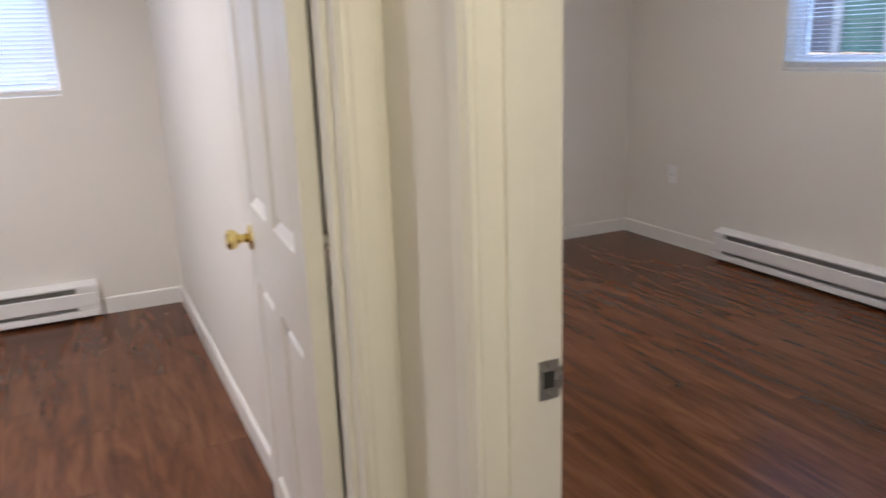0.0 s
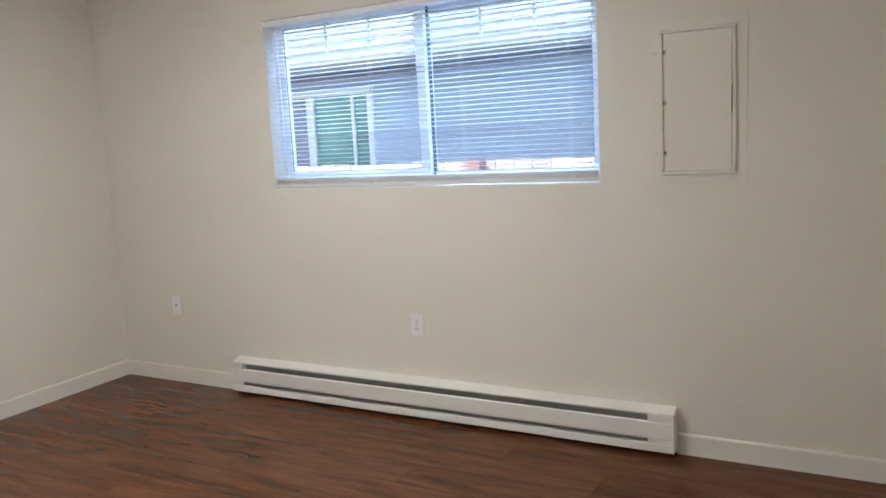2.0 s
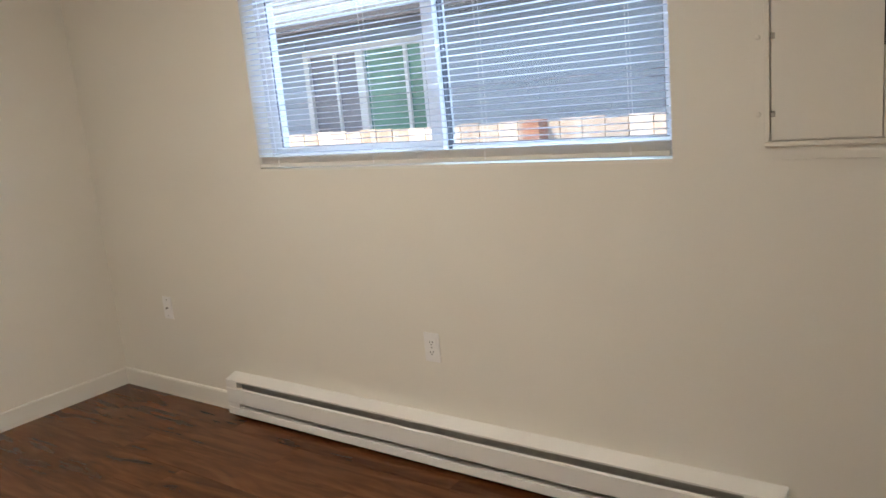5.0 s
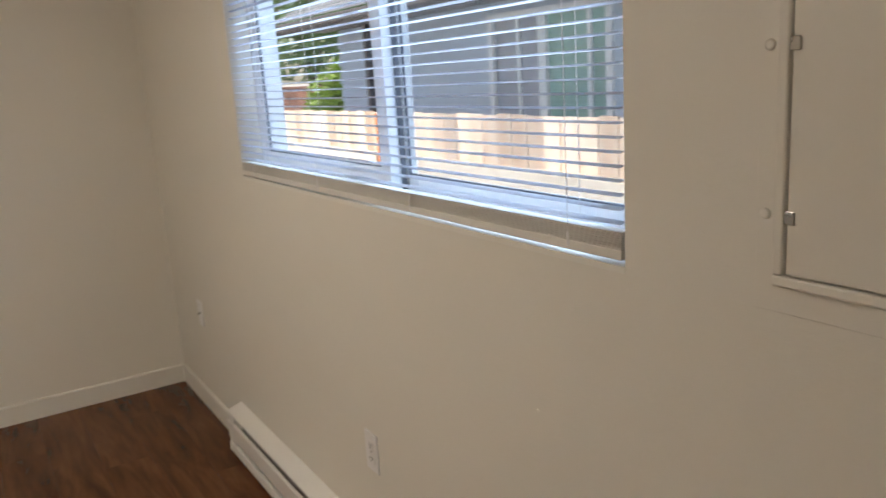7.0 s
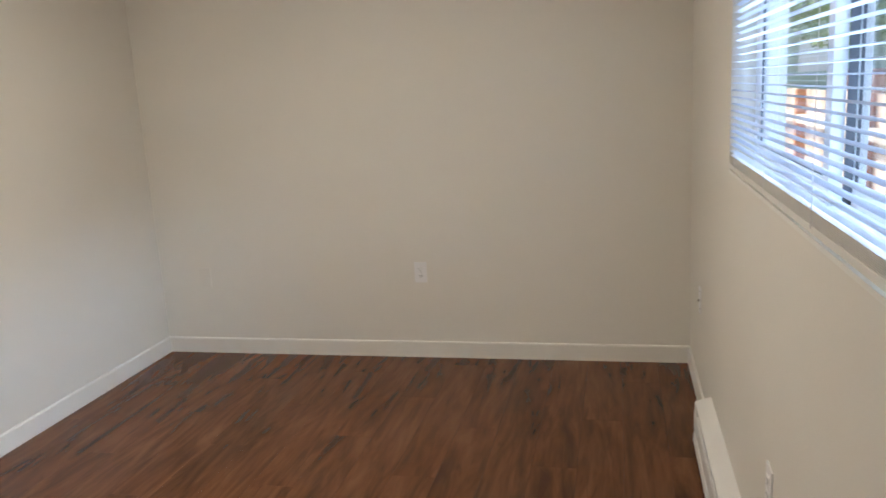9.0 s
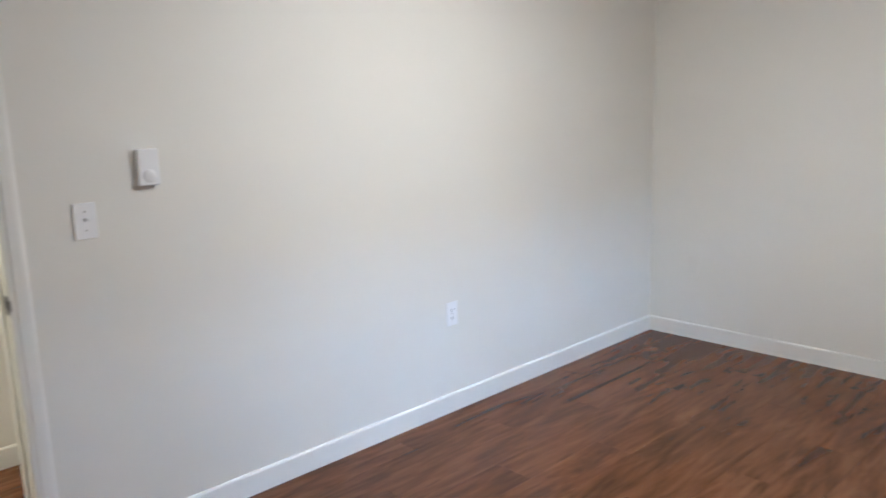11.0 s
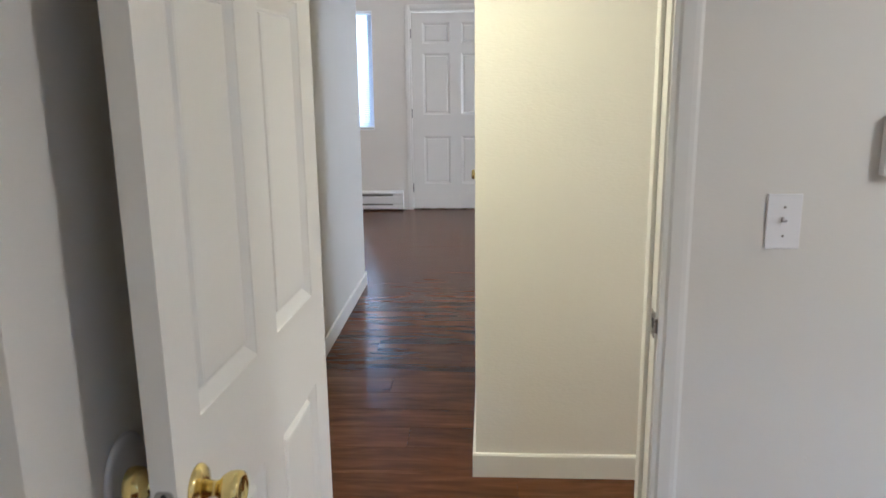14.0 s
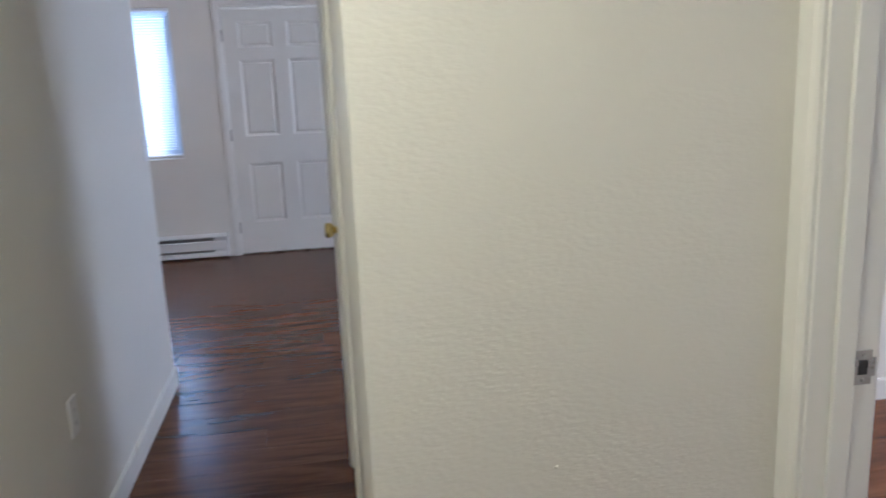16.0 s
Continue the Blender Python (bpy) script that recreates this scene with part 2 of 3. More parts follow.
# Weathered pale wood, its colour lightened further for sunlight on the rail.
RAILW = wood("weathered_sunlit_rail", (0.52, 0.44, 0.35), (0.68, 0.60, 0.50), (0.78, 0.72, 0.63), rough=0.85, along=0, per_object=0.1)


def emitter(name, color, strength):
    mat = bpy.data.materials.new(name)
    mat.use_nodes = True
    b = mat.node_tree.nodes["Principled BSDF"]
    b.inputs["Base Color"].default_value = (0.9, 0.88, 0.82, 1)
    b.inputs["Emission Color"].default_value = (*color, 1)
    b.inputs["Emission Strength"].default_value = strength
    return mat


BULB = emitter("lit_dome_glass", (1.0, 0.82, 0.6), 3.0)


# ---- mesh helpers ----
def box(bm, x0, x1, y0, y1, z0, z1, bevel=0.0):
    """A box between two corners, with bevelled edges where a bevel is given."""
    vs = [bm.verts.new((x, y, z)) for x in (x0, x1) for y in (y0, y1) for z in (z0, z1)]
    fs = [bm.faces.new([vs[i] for i in q]) for q in ((0, 1, 3, 2), (4, 6, 7, 5), (0, 4, 5, 1), (2, 3, 7, 6), (0, 2, 6, 4), (1, 5, 7, 3))]
    if bevel:
        edges = list({e for f in fs for e in f.edges})
        bmesh.ops.bevel(bm, geom=edges, offset=bevel, segments=2, affect="EDGES", profile=0.5)
    return fs


def lathe(bm, profile, m=Matrix.Identity(4), seg=24):
    """Turns (radius, height) pairs round the local z axis."""
    rings = []
    for r, h in profile:
        rings.append([bm.verts.new(m @ Vector((r * math.cos(2 * math.pi * i / seg), r * math.sin(2 * math.pi * i / seg), h))) for i in range(seg)])
    for a, b in zip(rings, rings[1:]):
        for i in range(seg):
            f = bm.faces.new((a[i], a[(i + 1) % seg], b[(i + 1) % seg], b[i]))
            f.smooth = True
    bm.faces.new(list(reversed(rings[0])))
    bm.faces.new(rings[-1])


def prism(bm, outline, axis, a, b):
    """Sweeps an outline of (u, v) pairs along x (axis 0) or y (axis 1) from a to b; u, v are the other two axes."""
    def at(u, v, s):
        return (s, u, v) if axis == 0 else (u, s, v)
    r0 = [bm.verts.new(at(u, v, a)) for u, v in outline]
    r1 = [bm.verts.new(at(u, v, b)) for u, v in outline]
    k = len(outline)
    for i in range(k):
        bm.faces.new((r0[i], r0[(i + 1) % k], r1[(i + 1) % k], r1[i]))
    bm.faces.new(r0[::-1])
    bm.faces.new(r1)


def part(name, bm, mat, parent=None, label="", loc=None):
    me = bpy.data.meshes.new(name)
    bmesh.ops.recalc_face_normals(bm, faces=bm.faces)
    bm.to_mesh(me)
    bm.free()
    me.materials.append(mat)
    ob = new(name, me)
    if loc is not None:
        ob.location = loc
    ob.parent = parent
    if label:
        ob["label"] = label
    return ob


def thing(name, label, category, m=Matrix.Identity(4), group="", kind=""):
    ob = new(name)
    ob.matrix_world = m
    ob.empty_display_size = 0.1
    return tagged(ob, label, category, group, kind)


def one_box(name, mat, dims, parent=None, bevel=0.0, label=""):
    bm = bmesh.new()
    box(bm, *dims, bevel=bevel)
    return part(name, bm, mat, parent, label)


def structure(name, mat, dims, label="", category="wall"):
    bm = bmesh.new()
    for d in dims:
        box(bm, *d)
    return tagged(part(name, bm, mat), label, category, kind="structure")


# ---- rooms ----
H = 2.325                      # ceiling height
XW, XE = -3.64, 0.96           # bedroom, west and east wall faces
YN = 3.015                     # bedroom, north wall face
HX = 1.21                      # hall, east wall face
BX, BY = 0.40, -0.99           # corner of the closet block
DW = 0.753                     # bedroom doorway width
YS = -6.552                     # entry wall face
XV = -0.300                     # west face of the lobby
WX0, WX1, WZ0, WZ1 = -2.312, -0.535, 1.162, 2.030   # bedroom window opening

structure("wall_north", PAINT, [(XW, WX0, YN, YN + 0.17, 0, H), (WX1, 1.3, YN, YN + 0.17, 0, H),
          (WX0, WX1, YN, YN + 0.17, 0, WZ0), (WX0, WX1, YN, YN + 0.17, WZ1, H)], "cream painted bedroom wall with a window opening")
structure("wall_west", PAINT, [(XW - 0.17, XW, -0.585, YN + 0.17, 0, H), (XW - 0.17, XW, -3.4, -2.12, 0, H), (XW - 0.17, XW, YS - 0.15, -5.0, 0, H),
          (XW - 0.17, XW, -2.12, -0.585, 0, 1.185), (XW - 0.17, XW, -2.12, -0.585, 2.04, H), (XW - 0.17, XW, -5.0, -3.4, 0, 0.95),
          (XW - 0.17, XW, -5.0, -3.4, 2.04, H)], "cream painted outer wall with two window openings")
structure("wall_south_bedroom", PAINT, [(XW, -0.018, -0.12, 0, 0, H), (DW + 0.018, HX, -0.12, 0, 0, H), (-0.018, DW + 0.018, -0.12, 0, 2.048, H)],
          "cream painted wall between bedroom and hall with a doorway")
structure("wall_east_bedroom", PAINT, [(XE, XE + 0.3, 0.855, YN, 0, H)], "cream painted bedroom wall")
structure("wall_chase", PAINT, [(0.87, 1.26, 0, 0.855, 0, H)], "cream painted boxed-out wall behind the open door")
structure("wall_hall_east", PAINT, [(HX, HX + 0.12, -3.585, 0, 0, H)], "cream painted hall wall")
structure("wall_lobby_west", PAINT, [(XV - 0.12, XV, -0.177, -0.12, 0, H), (XV - 0.12, XV, BY - 0.12, -0.948, 0, H), (XV - 0.12, XV, -0.948, -0.177, 2.048, H)],
          "cream painted lobby wall with a doorway")
structure("wall_closet_north", PAINT_R, [(XV, BX, BY - 0.12, BY, 0, H)], "yellowish cream painted wall at the end of the lobby")
structure("wall_closet_east", PAINT, [(BX - 0.12, BX, -1.762, BY - 0.12, 0, H), (BX - 0.12, BX, -2.62, -2.558, 0, H), (BX - 0.12, BX, -2.558, -1.762, 2.048, H)],
          "cream painted wall with a closed door")
structure("wall_small_room_east", PAINT, [(XV - 0.12, XV, -2.62, BY - 0.12, 0, H)], "cream painted wall")
structure("wall_small_room_south", PAINT, [(XW, BX, -2.74, -2.62, 0, H)], "cream painted wall")
structure("wall_living_north", PAINT, [(HX + 0.12, 4.4, -3.585, -3.465, 0, H)], "cream painted wall")
structure("wall_living_east", PAINT, [(4.4, 4.52, YS, -3.465, 0, H)], "cream painted wall")
LX0, LX1, LZ0, LZ1 = 1.54, 2.45, 0.845, 2.045
structure("wall_entry", PAINT, [(XW, 0.215, YS - 0.15, YS, 0, H), (0.215, 1.165, YS - 0.15, YS, 2.05, H), (1.165, LX0, YS - 0.15, YS, 0, H),
          (LX0, LX1, YS - 0.15, YS, 0, LZ0), (LX0, LX1, YS - 0.15, YS, LZ1, H), (LX1, 4.52, YS - 0.15, YS, 0, H)],
          "cream painted entry wall with front door and window openings")
structure("ceiling", CEIL, [(XW - 0.17, 4.52, YS - 0.15, YN + 0.17, H, H + 0.12)], "white painted flat ceiling", "ceiling")
structure("floor", SEAM, [(XW - 0.1, 4.5, YS - 0.14, YN + 0.1, -0.10, -0.004)], "reddish brown vinyl plank floor", "floor")
floor = scene.objects["floor"]


# ---- baseboards and casings ----
BBH, BBT = 0.092, 0.012


def baseboard(ax, face, side, a, b):
    """A strip along x (ax 0) or y (ax 1) at a wall face; side is the direction it stands out to."""
    bm = bmesh.new()
    t = BBT * side
    prism(bm, [(face, 0), (face + t, 0), (face + t, BBH - 0.008), (face + t * 0.75, BBH - 0.002), (face + t * 0.3, BBH), (face, BBH)], ax, a, b)
    tagged(part("baseboard", bm, TRIM), "white painted wooden baseboard along the wall", "baseboard", kind="structure")


HX0, HX1 = -2.69, -0.222     # bedroom heater
baseboard(0, YN, -1, XW + BBT, HX0 - 0.002)
baseboard(0, YN, -1, HX1 + 0.002, XE)
baseboard(1, XW, 1, 0, YN)
baseboard(0, 0, 1, XW + BBT, -0.064)
baseboard(1, HX, -1, -3.585 - BBT, -0.12)
baseboard(0, -3.585, -1, HX, 4.4)
baseboard(0, BY, 1, XV, BX + BBT)
baseboard(1, BX, 1, -1.70, BY)
baseboard(1, XW, 1, -0.553, -0.12)
baseboard(0, -0.12, -1, XW + BBT, -1.15)
baseboard(0, -2.62, 1, XW, XV - 0.12)
baseboard(0, -2.74, -1, XW, BX)


def casing(name, parent, ax, face, side, a, b, top, left=True, right=True):
    """Moulded casing round an opening from a to b in a wall face."""
    w, t = 0.058, 0.014 * side
    prof = [(0, 0), (0, t * 0.55), (0.010, t * 0.65), (0.016, t * 0.95), (0.040, t), (0.050, t * 0.9), (w, t * 0.6), (w, 0)]
    for edge, out, use in ((a, -1, left), (b, 1, right)):
        if not use:
            continue
        bm = bmesh.new()
        rings = []
        for z in (0, top + w):
            rings.append([bm.verts.new((edge + out * (u + 0.005), face + v, z) if ax == 0 else (face + v, edge + out * (u + 0.005), z)) for u, v in prof])
        k = len(prof)
        for i in range(k):
            bm.faces.new((rings[0][i], rings[0][(i + 1) % k], rings[1][(i + 1) % k], rings[1][i]))
        bm.faces.new(rings[0][::-1])
        bm.faces.new(rings[1])
        part("casing_side", bm, TRIM, parent)
    bm = bmesh.new()
    prism(bm, [(face + v, top + 0.005 + u) for u, v in prof], ax, a - 0.004, b + 0.004)
    part("casing_head", bm, TRIM, parent)


def jambs(parent, ax, f0, f1, a, b, top, stop):
    """Jamb boards from face f0 to f1 at both sides of an opening, with a door stop from stop[0] to stop[1]."""
    def put(u0, u1, v0, v1, z0, z1, name):
        d = (u0, u1, v0, v1, z0, z1) if ax == 0 else (v0, v1, u0, u1, z0, z1)
        one_box(name, TRIM, d, parent, bevel=0.0015)
    put(a - 0.018, a, f0, f1, 0, top, "jamb")
    put(b, b + 0.018, f0, f1, 0, top, "jamb")
    put(a - 0.018, b + 0.018, f0, f1, top, top + 0.018, "head_jamb")
    put(a, a + 0.010, stop[0], stop[1], 0, top - 0.010, "door_stop")
    put(b - 0.010, b, stop[0], stop[1], 0, top - 0.010, "door_stop")
    put(a, b, stop[0], stop[1], top - 0.010, top, "door_stop")


def strike_plate(name, m, label):
    """A strike plate in a jamb: local x across the jamb, z up, y out of it."""
    t = thing(name, label, "strike plate", m)
    bm = bmesh.new()
    w, h = 0.0155, 0.029
    for d in ((-w, -0.009, 0, 0.0018, -h, h), (0.009, w, 0, 0.0018, -h, h), (-0.009, 0.009, 0, 0.0018, 0.013, h), (-0.009, 0.009, 0, 0.0018, -h, -0.013)):
        box(bm, *d)
    box(bm, w, w + 0.007, -0.004, 0.0015, -0.016, 0.016)
    part("plate", bm, NICKEL, t)
    # Dark sheet that stands for the shade inside the bolt hole.
    one_box("bolt_hole_shade", DARK, (-0.009, 0.009, 0.0002, 0.0006, -0.013, 0.013), t)
    for z in (-0.021, 0.021):
        bm = bmesh.new()
        lathe(bm, [(0.0035, 0), (0.0035, 0.001), (0.002, 0.0016)], pose(0, 0.0018, z, -90), 10)
        part("screw", bm, NICKEL, t)
    return t


def knob_set(parent, x, z, y0, y1):
    """Brass knobs with roses on both faces of a door."""
    for side, y in ((1, y1), (-1, y0)):
        m = pose(x, y, z, -90 * side)
        bm = bmesh.new()
        lathe(bm, [(0.033, 0), (0.033, 0.003), (0.029, 0.007), (0.016, 0.010)], m, 28)
        part("rose", bm, BRASS, parent)
        bm = bmesh.new()
        lathe(bm, [(0.012, 0.009), (0.011, 0.026), (0.013, 0.031), (0.020, 0.036), (0.0245, 0.044), (0.026, 0.053), (0.0245, 0.060), (0.018, 0.0635), (0.017, 0.062), (0.0001, 0.062)], m, 28)
        part("knob", bm, BRASS, parent)


def ring(bm, m, a, b):
    """Quads between two rectangles (x0, x1, z0, z1, y)."""
    def pts(r):
        x0, x1, z0, z1, y = r
        return [bm.verts.new((x, y, z)) for x, z in ((x0, z0), (x1, z0), (x1, z1), (x0, z1))]
    p, q = pts(a), pts(b)
    for i in range(4):
        bm.faces.new((p[i], p[(i + 1) % 4], q[(i + 1) % 4], q[i]))
    return q


def panel_door(name, label, m, w, h, rows, t=0.035, stile=0.105, mull=0.095, material_=None):
    """A six-panel door: local x from hinge to latch, y the thickness from 0 to t, z up."""
    mat = material_ or DOORP
    door = thing(name, label, "door", m)
    cols = [(stile, (w - mull) / 2), ((w + mull) / 2, w - stile)]
    bm = bmesh.new()
    for y in (0, t):
        zs = [0.0]
        for r in rows:
            zs += list(r)
        zs.append(h)
        for x0, x1 in ((0, cols[0][0]), (cols[0][1], cols[1][0]), (cols[1][1], w)):
            bm.faces.new([bm.verts.new(p) for p in ((x0, y, 0), (x1, y, 0), (x1, y, h), (x0, y, h))])
        for c0, c1 in cols:
            for z0, z1 in zip(zs[0::2], zs[1::2]):
                bm.faces.new([bm.verts.new(p) for p in ((c0, y, z0), (c1, y, z0), (c1, y, z1), (c0, y, z1))])
    for p in (((0, 0, 0), (0, t, 0), (0, t, h), (0, 0, h)), ((w, 0, 0), (w, t, 0), (w, t, h), (w, 0, h)), ((0, 0, h), (w, 0, h), (w, t, h), (0, t, h)), ((0, 0, 0), (w, 0, 0), (w, t, 0), (0, t, 0))):
        bm.faces.new([bm.verts.new(v) for v in p])
    bmesh.ops.remove_doubles(bm, verts=bm.verts, dist=0.0001)
    part("slab", bm, mat, door)
    for z0, z1 in rows:
        for x0, x1 in cols:
            bm = bmesh.new()
            for y, s in ((0, 1), (t, -1)):
                steps = [(0, 0), (0.002, 0.0024), (0.021, 0.0135), (0.026, 0.0140), (0.031, 0.0065), (0.036, 0.0050), (0.044, 0.0048)]
                rects = [(x0 + i, x1 - i, z0 + i, z1 - i, y + s * d) for i, d in steps]
                for a, b in zip(rects, rects[1:]):
                    ring(bm, None, a, b)
                x_0, x_1, z_0, z_1, y_ = rects[-1]
                bm.faces.new([bm.verts.new(p) for p in ((x_0, y_, z_0), (x_1, y_, z_0), (x_1, y_, z_1), (x_0, y_, z_1))])
            bmesh.ops.remove_doubles(bm, verts=bm.verts, dist=0.0001)
            part("raised_panel", bm, mat, door)
    return door


def hinge(parent, m):
    bm = bmesh.new()
    lathe(bm, [(0.004, -0.047), (0.006, -0.045), (0.006, 0.045), (0.004, 0.047)], m, 12)
    part("hinge", bm, NICKEL, parent)


ROWS = [(0.235, 0.802), (0.993, 1.568), (1.665, 1.895)]
# bedroom doorway and open leaf
d1 = tagged(thing("door_1", "white moulded door frame of the bedroom doorway", "door frame"), kind="structure")
jambs(d1, 0, -0.12, 0, 0, DW, 2.03, (-0.085, -0.048))
casing("casing", d1, 0, 0.0, 1, 0, DW, 2.03)
casing("casing", d1, 0, -0.12, -1, 0, DW, 2.03)
strike_plate("strike_plate", pose(0.0, -0.018, 0.914, 0, 0, -90) @ Matrix.Diagonal((-1, 1, 1, 1)), "worn steel strike plate in the bedroom door jamb")
leaf = panel_door("bedroom_door", "white six-panel door standing open into the bedroom, brass knobs", pose(0.750, 0.002, 0.012, 0, 0, 87.6), 0.745, 2.01, ROWS, stile=0.088, mull=0.105)
knob_set(leaf, 0.745 - 0.06, 0.902, 0, 0.035)
bm = bmesh.new()
prism(bm, [(0.011, 0.874), (0.024, 0.874), (0.028, 0.876), (0.030, 0.881), (0.030, 0.923), (0.028, 0.928), (0.024, 0.930), (0.011, 0.930), (0.007, 0.928), (0.005, 0.923), (0.005, 0.881), (0.007, 0.876)], 0, 0.745, 0.7465)
part("latch_plate", bm, NICKEL, leaf, "steel latch plate")
# No opening is cut; its shade is a dark piece on the plate.
one_box("latch_opening_shade", DARK, (0.7464, 0.7468, 0.009, 0.026, 0.890, 0.914), leaf)
for z in (0.8815, 0.9225):
    bm = bmesh.new()
    lathe(bm, [(0.0042, 0), (0.0038, 0.0008), (0.0015, 0.0010)], pose(0.7465, 0.0175, z, 0, 90), 12)
    part("screw", bm, DARK, leaf)
bm = bmesh.new()
lathe(bm, [(0.007, 0), (0.007, 0.008), (0.006, 0.012)], pose(0.7465, 0.0175, 0.902, 0, 90), 14)
part("latch_bolt", bm, NICKEL, leaf)
for z in (0.2, 1.0, 1.8):
    hinge(leaf, pose(0.004, -0.005, z))

# small room doorway and open leaf
d2 = tagged(thing("door_2", "white moulded door frame of the small room doorway", "door frame"), kind="structure")
jambs(d2, 1, XV - 0.12, XV, -0.93, -0.195, 2.03, (XV - 0.075, XV - 0.040))
casing("casing", d2, 1, XV, 1, -0.93, -0.195, 2.03)
casing("casing", d2, 1, XV - 0.12, -1, -0.93, -0.195, 2.03)
strike_plate("strike_plate", pose(XV - 0.095, -0.93, 0.914) @ Matrix.Diagonal((-1, 1, 1, 1)), "worn steel strike plate in the small room door jamb")
leaf2 = panel_door("small_room_door", "white six-panel door standing open into the small room, brass knobs", pose(XV - 0.129, -0.198, 0.012, 0, 0, 176.5), 0.725, 2.01, ROWS, stile=0.095, mull=0.085)
knob_set(leaf2, 0.725 - 0.06, 0.902, 0, 0.035)
for z in (0.2, 1.0, 1.8):
    hinge(leaf2, pose(0.004, -0.005, z))

# closet door, closed
d3 = tagged(thing("door_3", "white moulded door frame of the closet", "door frame"), kind="structure")
jambs(d3, 1, BX - 0.12, BX, -2.54, -1.78, 2.03, (BX - 0.10, BX - 0.065))
casing("casing", d3, 1, BX, 1, -2.54, -1.78, 2.03)
leaf3 = panel_door("closet_door", "white six-panel closet door, closed, brass knob", pose(BX - 0.020, -1.783, 0.012, 0, 0, -90) @ Matrix.Translation((0, -0.035, 0)), 0.754, 2.01, ROWS)
knob_set(leaf3, 0.754 - 0.06, 0.902, 0, 0.035)

# front door, closed
d4 = tagged(thing("door_4", "white painted front door frame", "door frame"), kind="structure")
jambs(d4, 0, YS - 0.15, YS, 0.235, 1.145, 2.035, (YS - 0.10, YS - 0.062))
casing("casing", d4, 0, YS, 1, 0.235, 1.145, 2.035)
FROWS = [(0.262, 0.762), (0.985, 1.605), (1.70, 1.905)]
leaf4 = panel_door("front_door", "white six-panel metal front door, closed, brass knob and deadbolt", pose(1.141, YS - 0.052, 0.014, 0, 0, 180) @ Matrix.Translation((0, -0.044, 0)), 0.902, 2.004, FROWS, t=0.044, stile=0.115, mull=0.115)
knob_set(leaf4, 0.902 - 0.07, 0.90, 0, 0.044)
for y0, y1 in ((-0.022, 0), (0.044, 0.066)):
    bm = bmesh.new()
    lathe(bm, [(0.030, 0), (0.030, 0.006), (0.024, 0.012), (0.012, 0.014)], pose(0.832, 0.044 if y0 > 0 else 0, 1.04, -90 if y0 > 0 else 90), 24)
    part("deadbolt", bm, NICKEL, leaf4)
for z in (0.22, 1.0, 1.8):
    hinge(leaf4, pose(-0.004, -0.004, z))
one_box("threshold", NICKEL, (0.235, 1.145, YS - 0.11, YS - 0.005, 0.0, 0.012), d4, 0.003)

# door stop disc on the wall behind the bedroom door
stop = thing("wall_protector_disc", "round white plastic wall protector behind the door knob", "wall protector", pose(0.87, 0.635, 0.90, 0, -90))
bm = bmesh.new()
lathe(bm, [(0.062, 0), (0.062, 0.003), (0.058, 0.006), (0.045, 0.0045), (0.0001, 0.004)], Matrix.Identity(4), 40)
part("disc", bm, PLASTIC, stop)
bead = structure("trim_bead", TRIM, [(XE - 0.0025, XE, 0.855, 0.861, 0.0, H)], "painted-over trim strip in the wall corner", "trim")


# ---- windows ----
def slider(name, label, m, w, h, mid, grid, frame_w=0.022, depth=0.07, screen=False):
    """A two-pane sliding window: local x to the right, z up from the opening's corner, y outwards."""
    win = tagged(thing(name, label, "window", m), kind="structure")
    bm = bmesh.new()
    f = frame_w
    for d in ((0, w, -0.02, depth, 0, f), (0, w, -0.02, depth, h - f, h), (0, f, -0.02, depth, f, h - f), (w - f, w, -0.02, depth, f, h - f),
              (f, w - f, -0.030, -0.018, f - 0.012, f + 0.006), (f, w - f, 0.030, 0.036, f - 0.002, f + 0.014)):
        box(bm, *d, bevel=0.0015)
    part("window_frame", bm, VINYL, win)
    outer, meet, top_rail = 0.038, 0.052, 0.024
    thick = 0.028
    for sash, (a, b, y, sa, sb, low) in {"sliding_sash": (f + 0.001, mid + 0.026, -0.016, outer, meet, 0.056), "fixed_sash": (mid - 0.026, w - f - 0.001, 0.032, meet, outer, 0.036)}.items():
        bm = bmesh.new()
        z0, z1 = f + 0.001, h - f - 0.001
        for d in ((a, b, y, y + thick, z0, z0 + low), (a, b, y, y + thick, z1 - top_rail, z1), (a, a + sa, y, y + thick, z0 + low, z1 - top_rail), (b - sb, b, y, y + thick, z0 + low, z1 - top_rail)):
            box(bm, *d, bevel=0.002)
        so = part(sash, bm, VINYL, win)
        g0, g1 = a + sa, b - sb
        g = one_box("pane", GLASS, (g0, g1, y + 0.010, y + 0.014, z0 + low, z1 - top_rail), so)
        g.visible_shadow = False
        bm = bmesh.new()
        t = 0.003
        for d in ((g0, g1, y + 0.004, y + 0.010, z0 + low, z0 + low + t), (g0, g1, y + 0.004, y + 0.010, z1 - top_rail - t, z1 - top_rail),
                  (g0, g0 + t, y + 0.004, y + 0.010, z0 + low + t, z1 - top_rail - t), (g1 - t, g1, y + 0.004, y + 0.010, z0 + low + t, z1 - top_rail - t)):
            box(bm, *d)
        part("glazing_gasket", bm, GASKET_AND_GAP, so)
        if grid:
            bm = bmesh.new()
            zt = z1 - top_rail
            box(bm, g0, g1, y + 0.0165, y + 0.0225, zt - 0.152, zt - 0.134)
            for k in (1, 2):
                x = g0 + (g1 - g0) * k / 3
                box(bm, x - 0.008, x + 0.008, y + 0.0165, y + 0.0225, zt - 0.134, zt)
            part("muntin_grid", bm, VINYL, so)
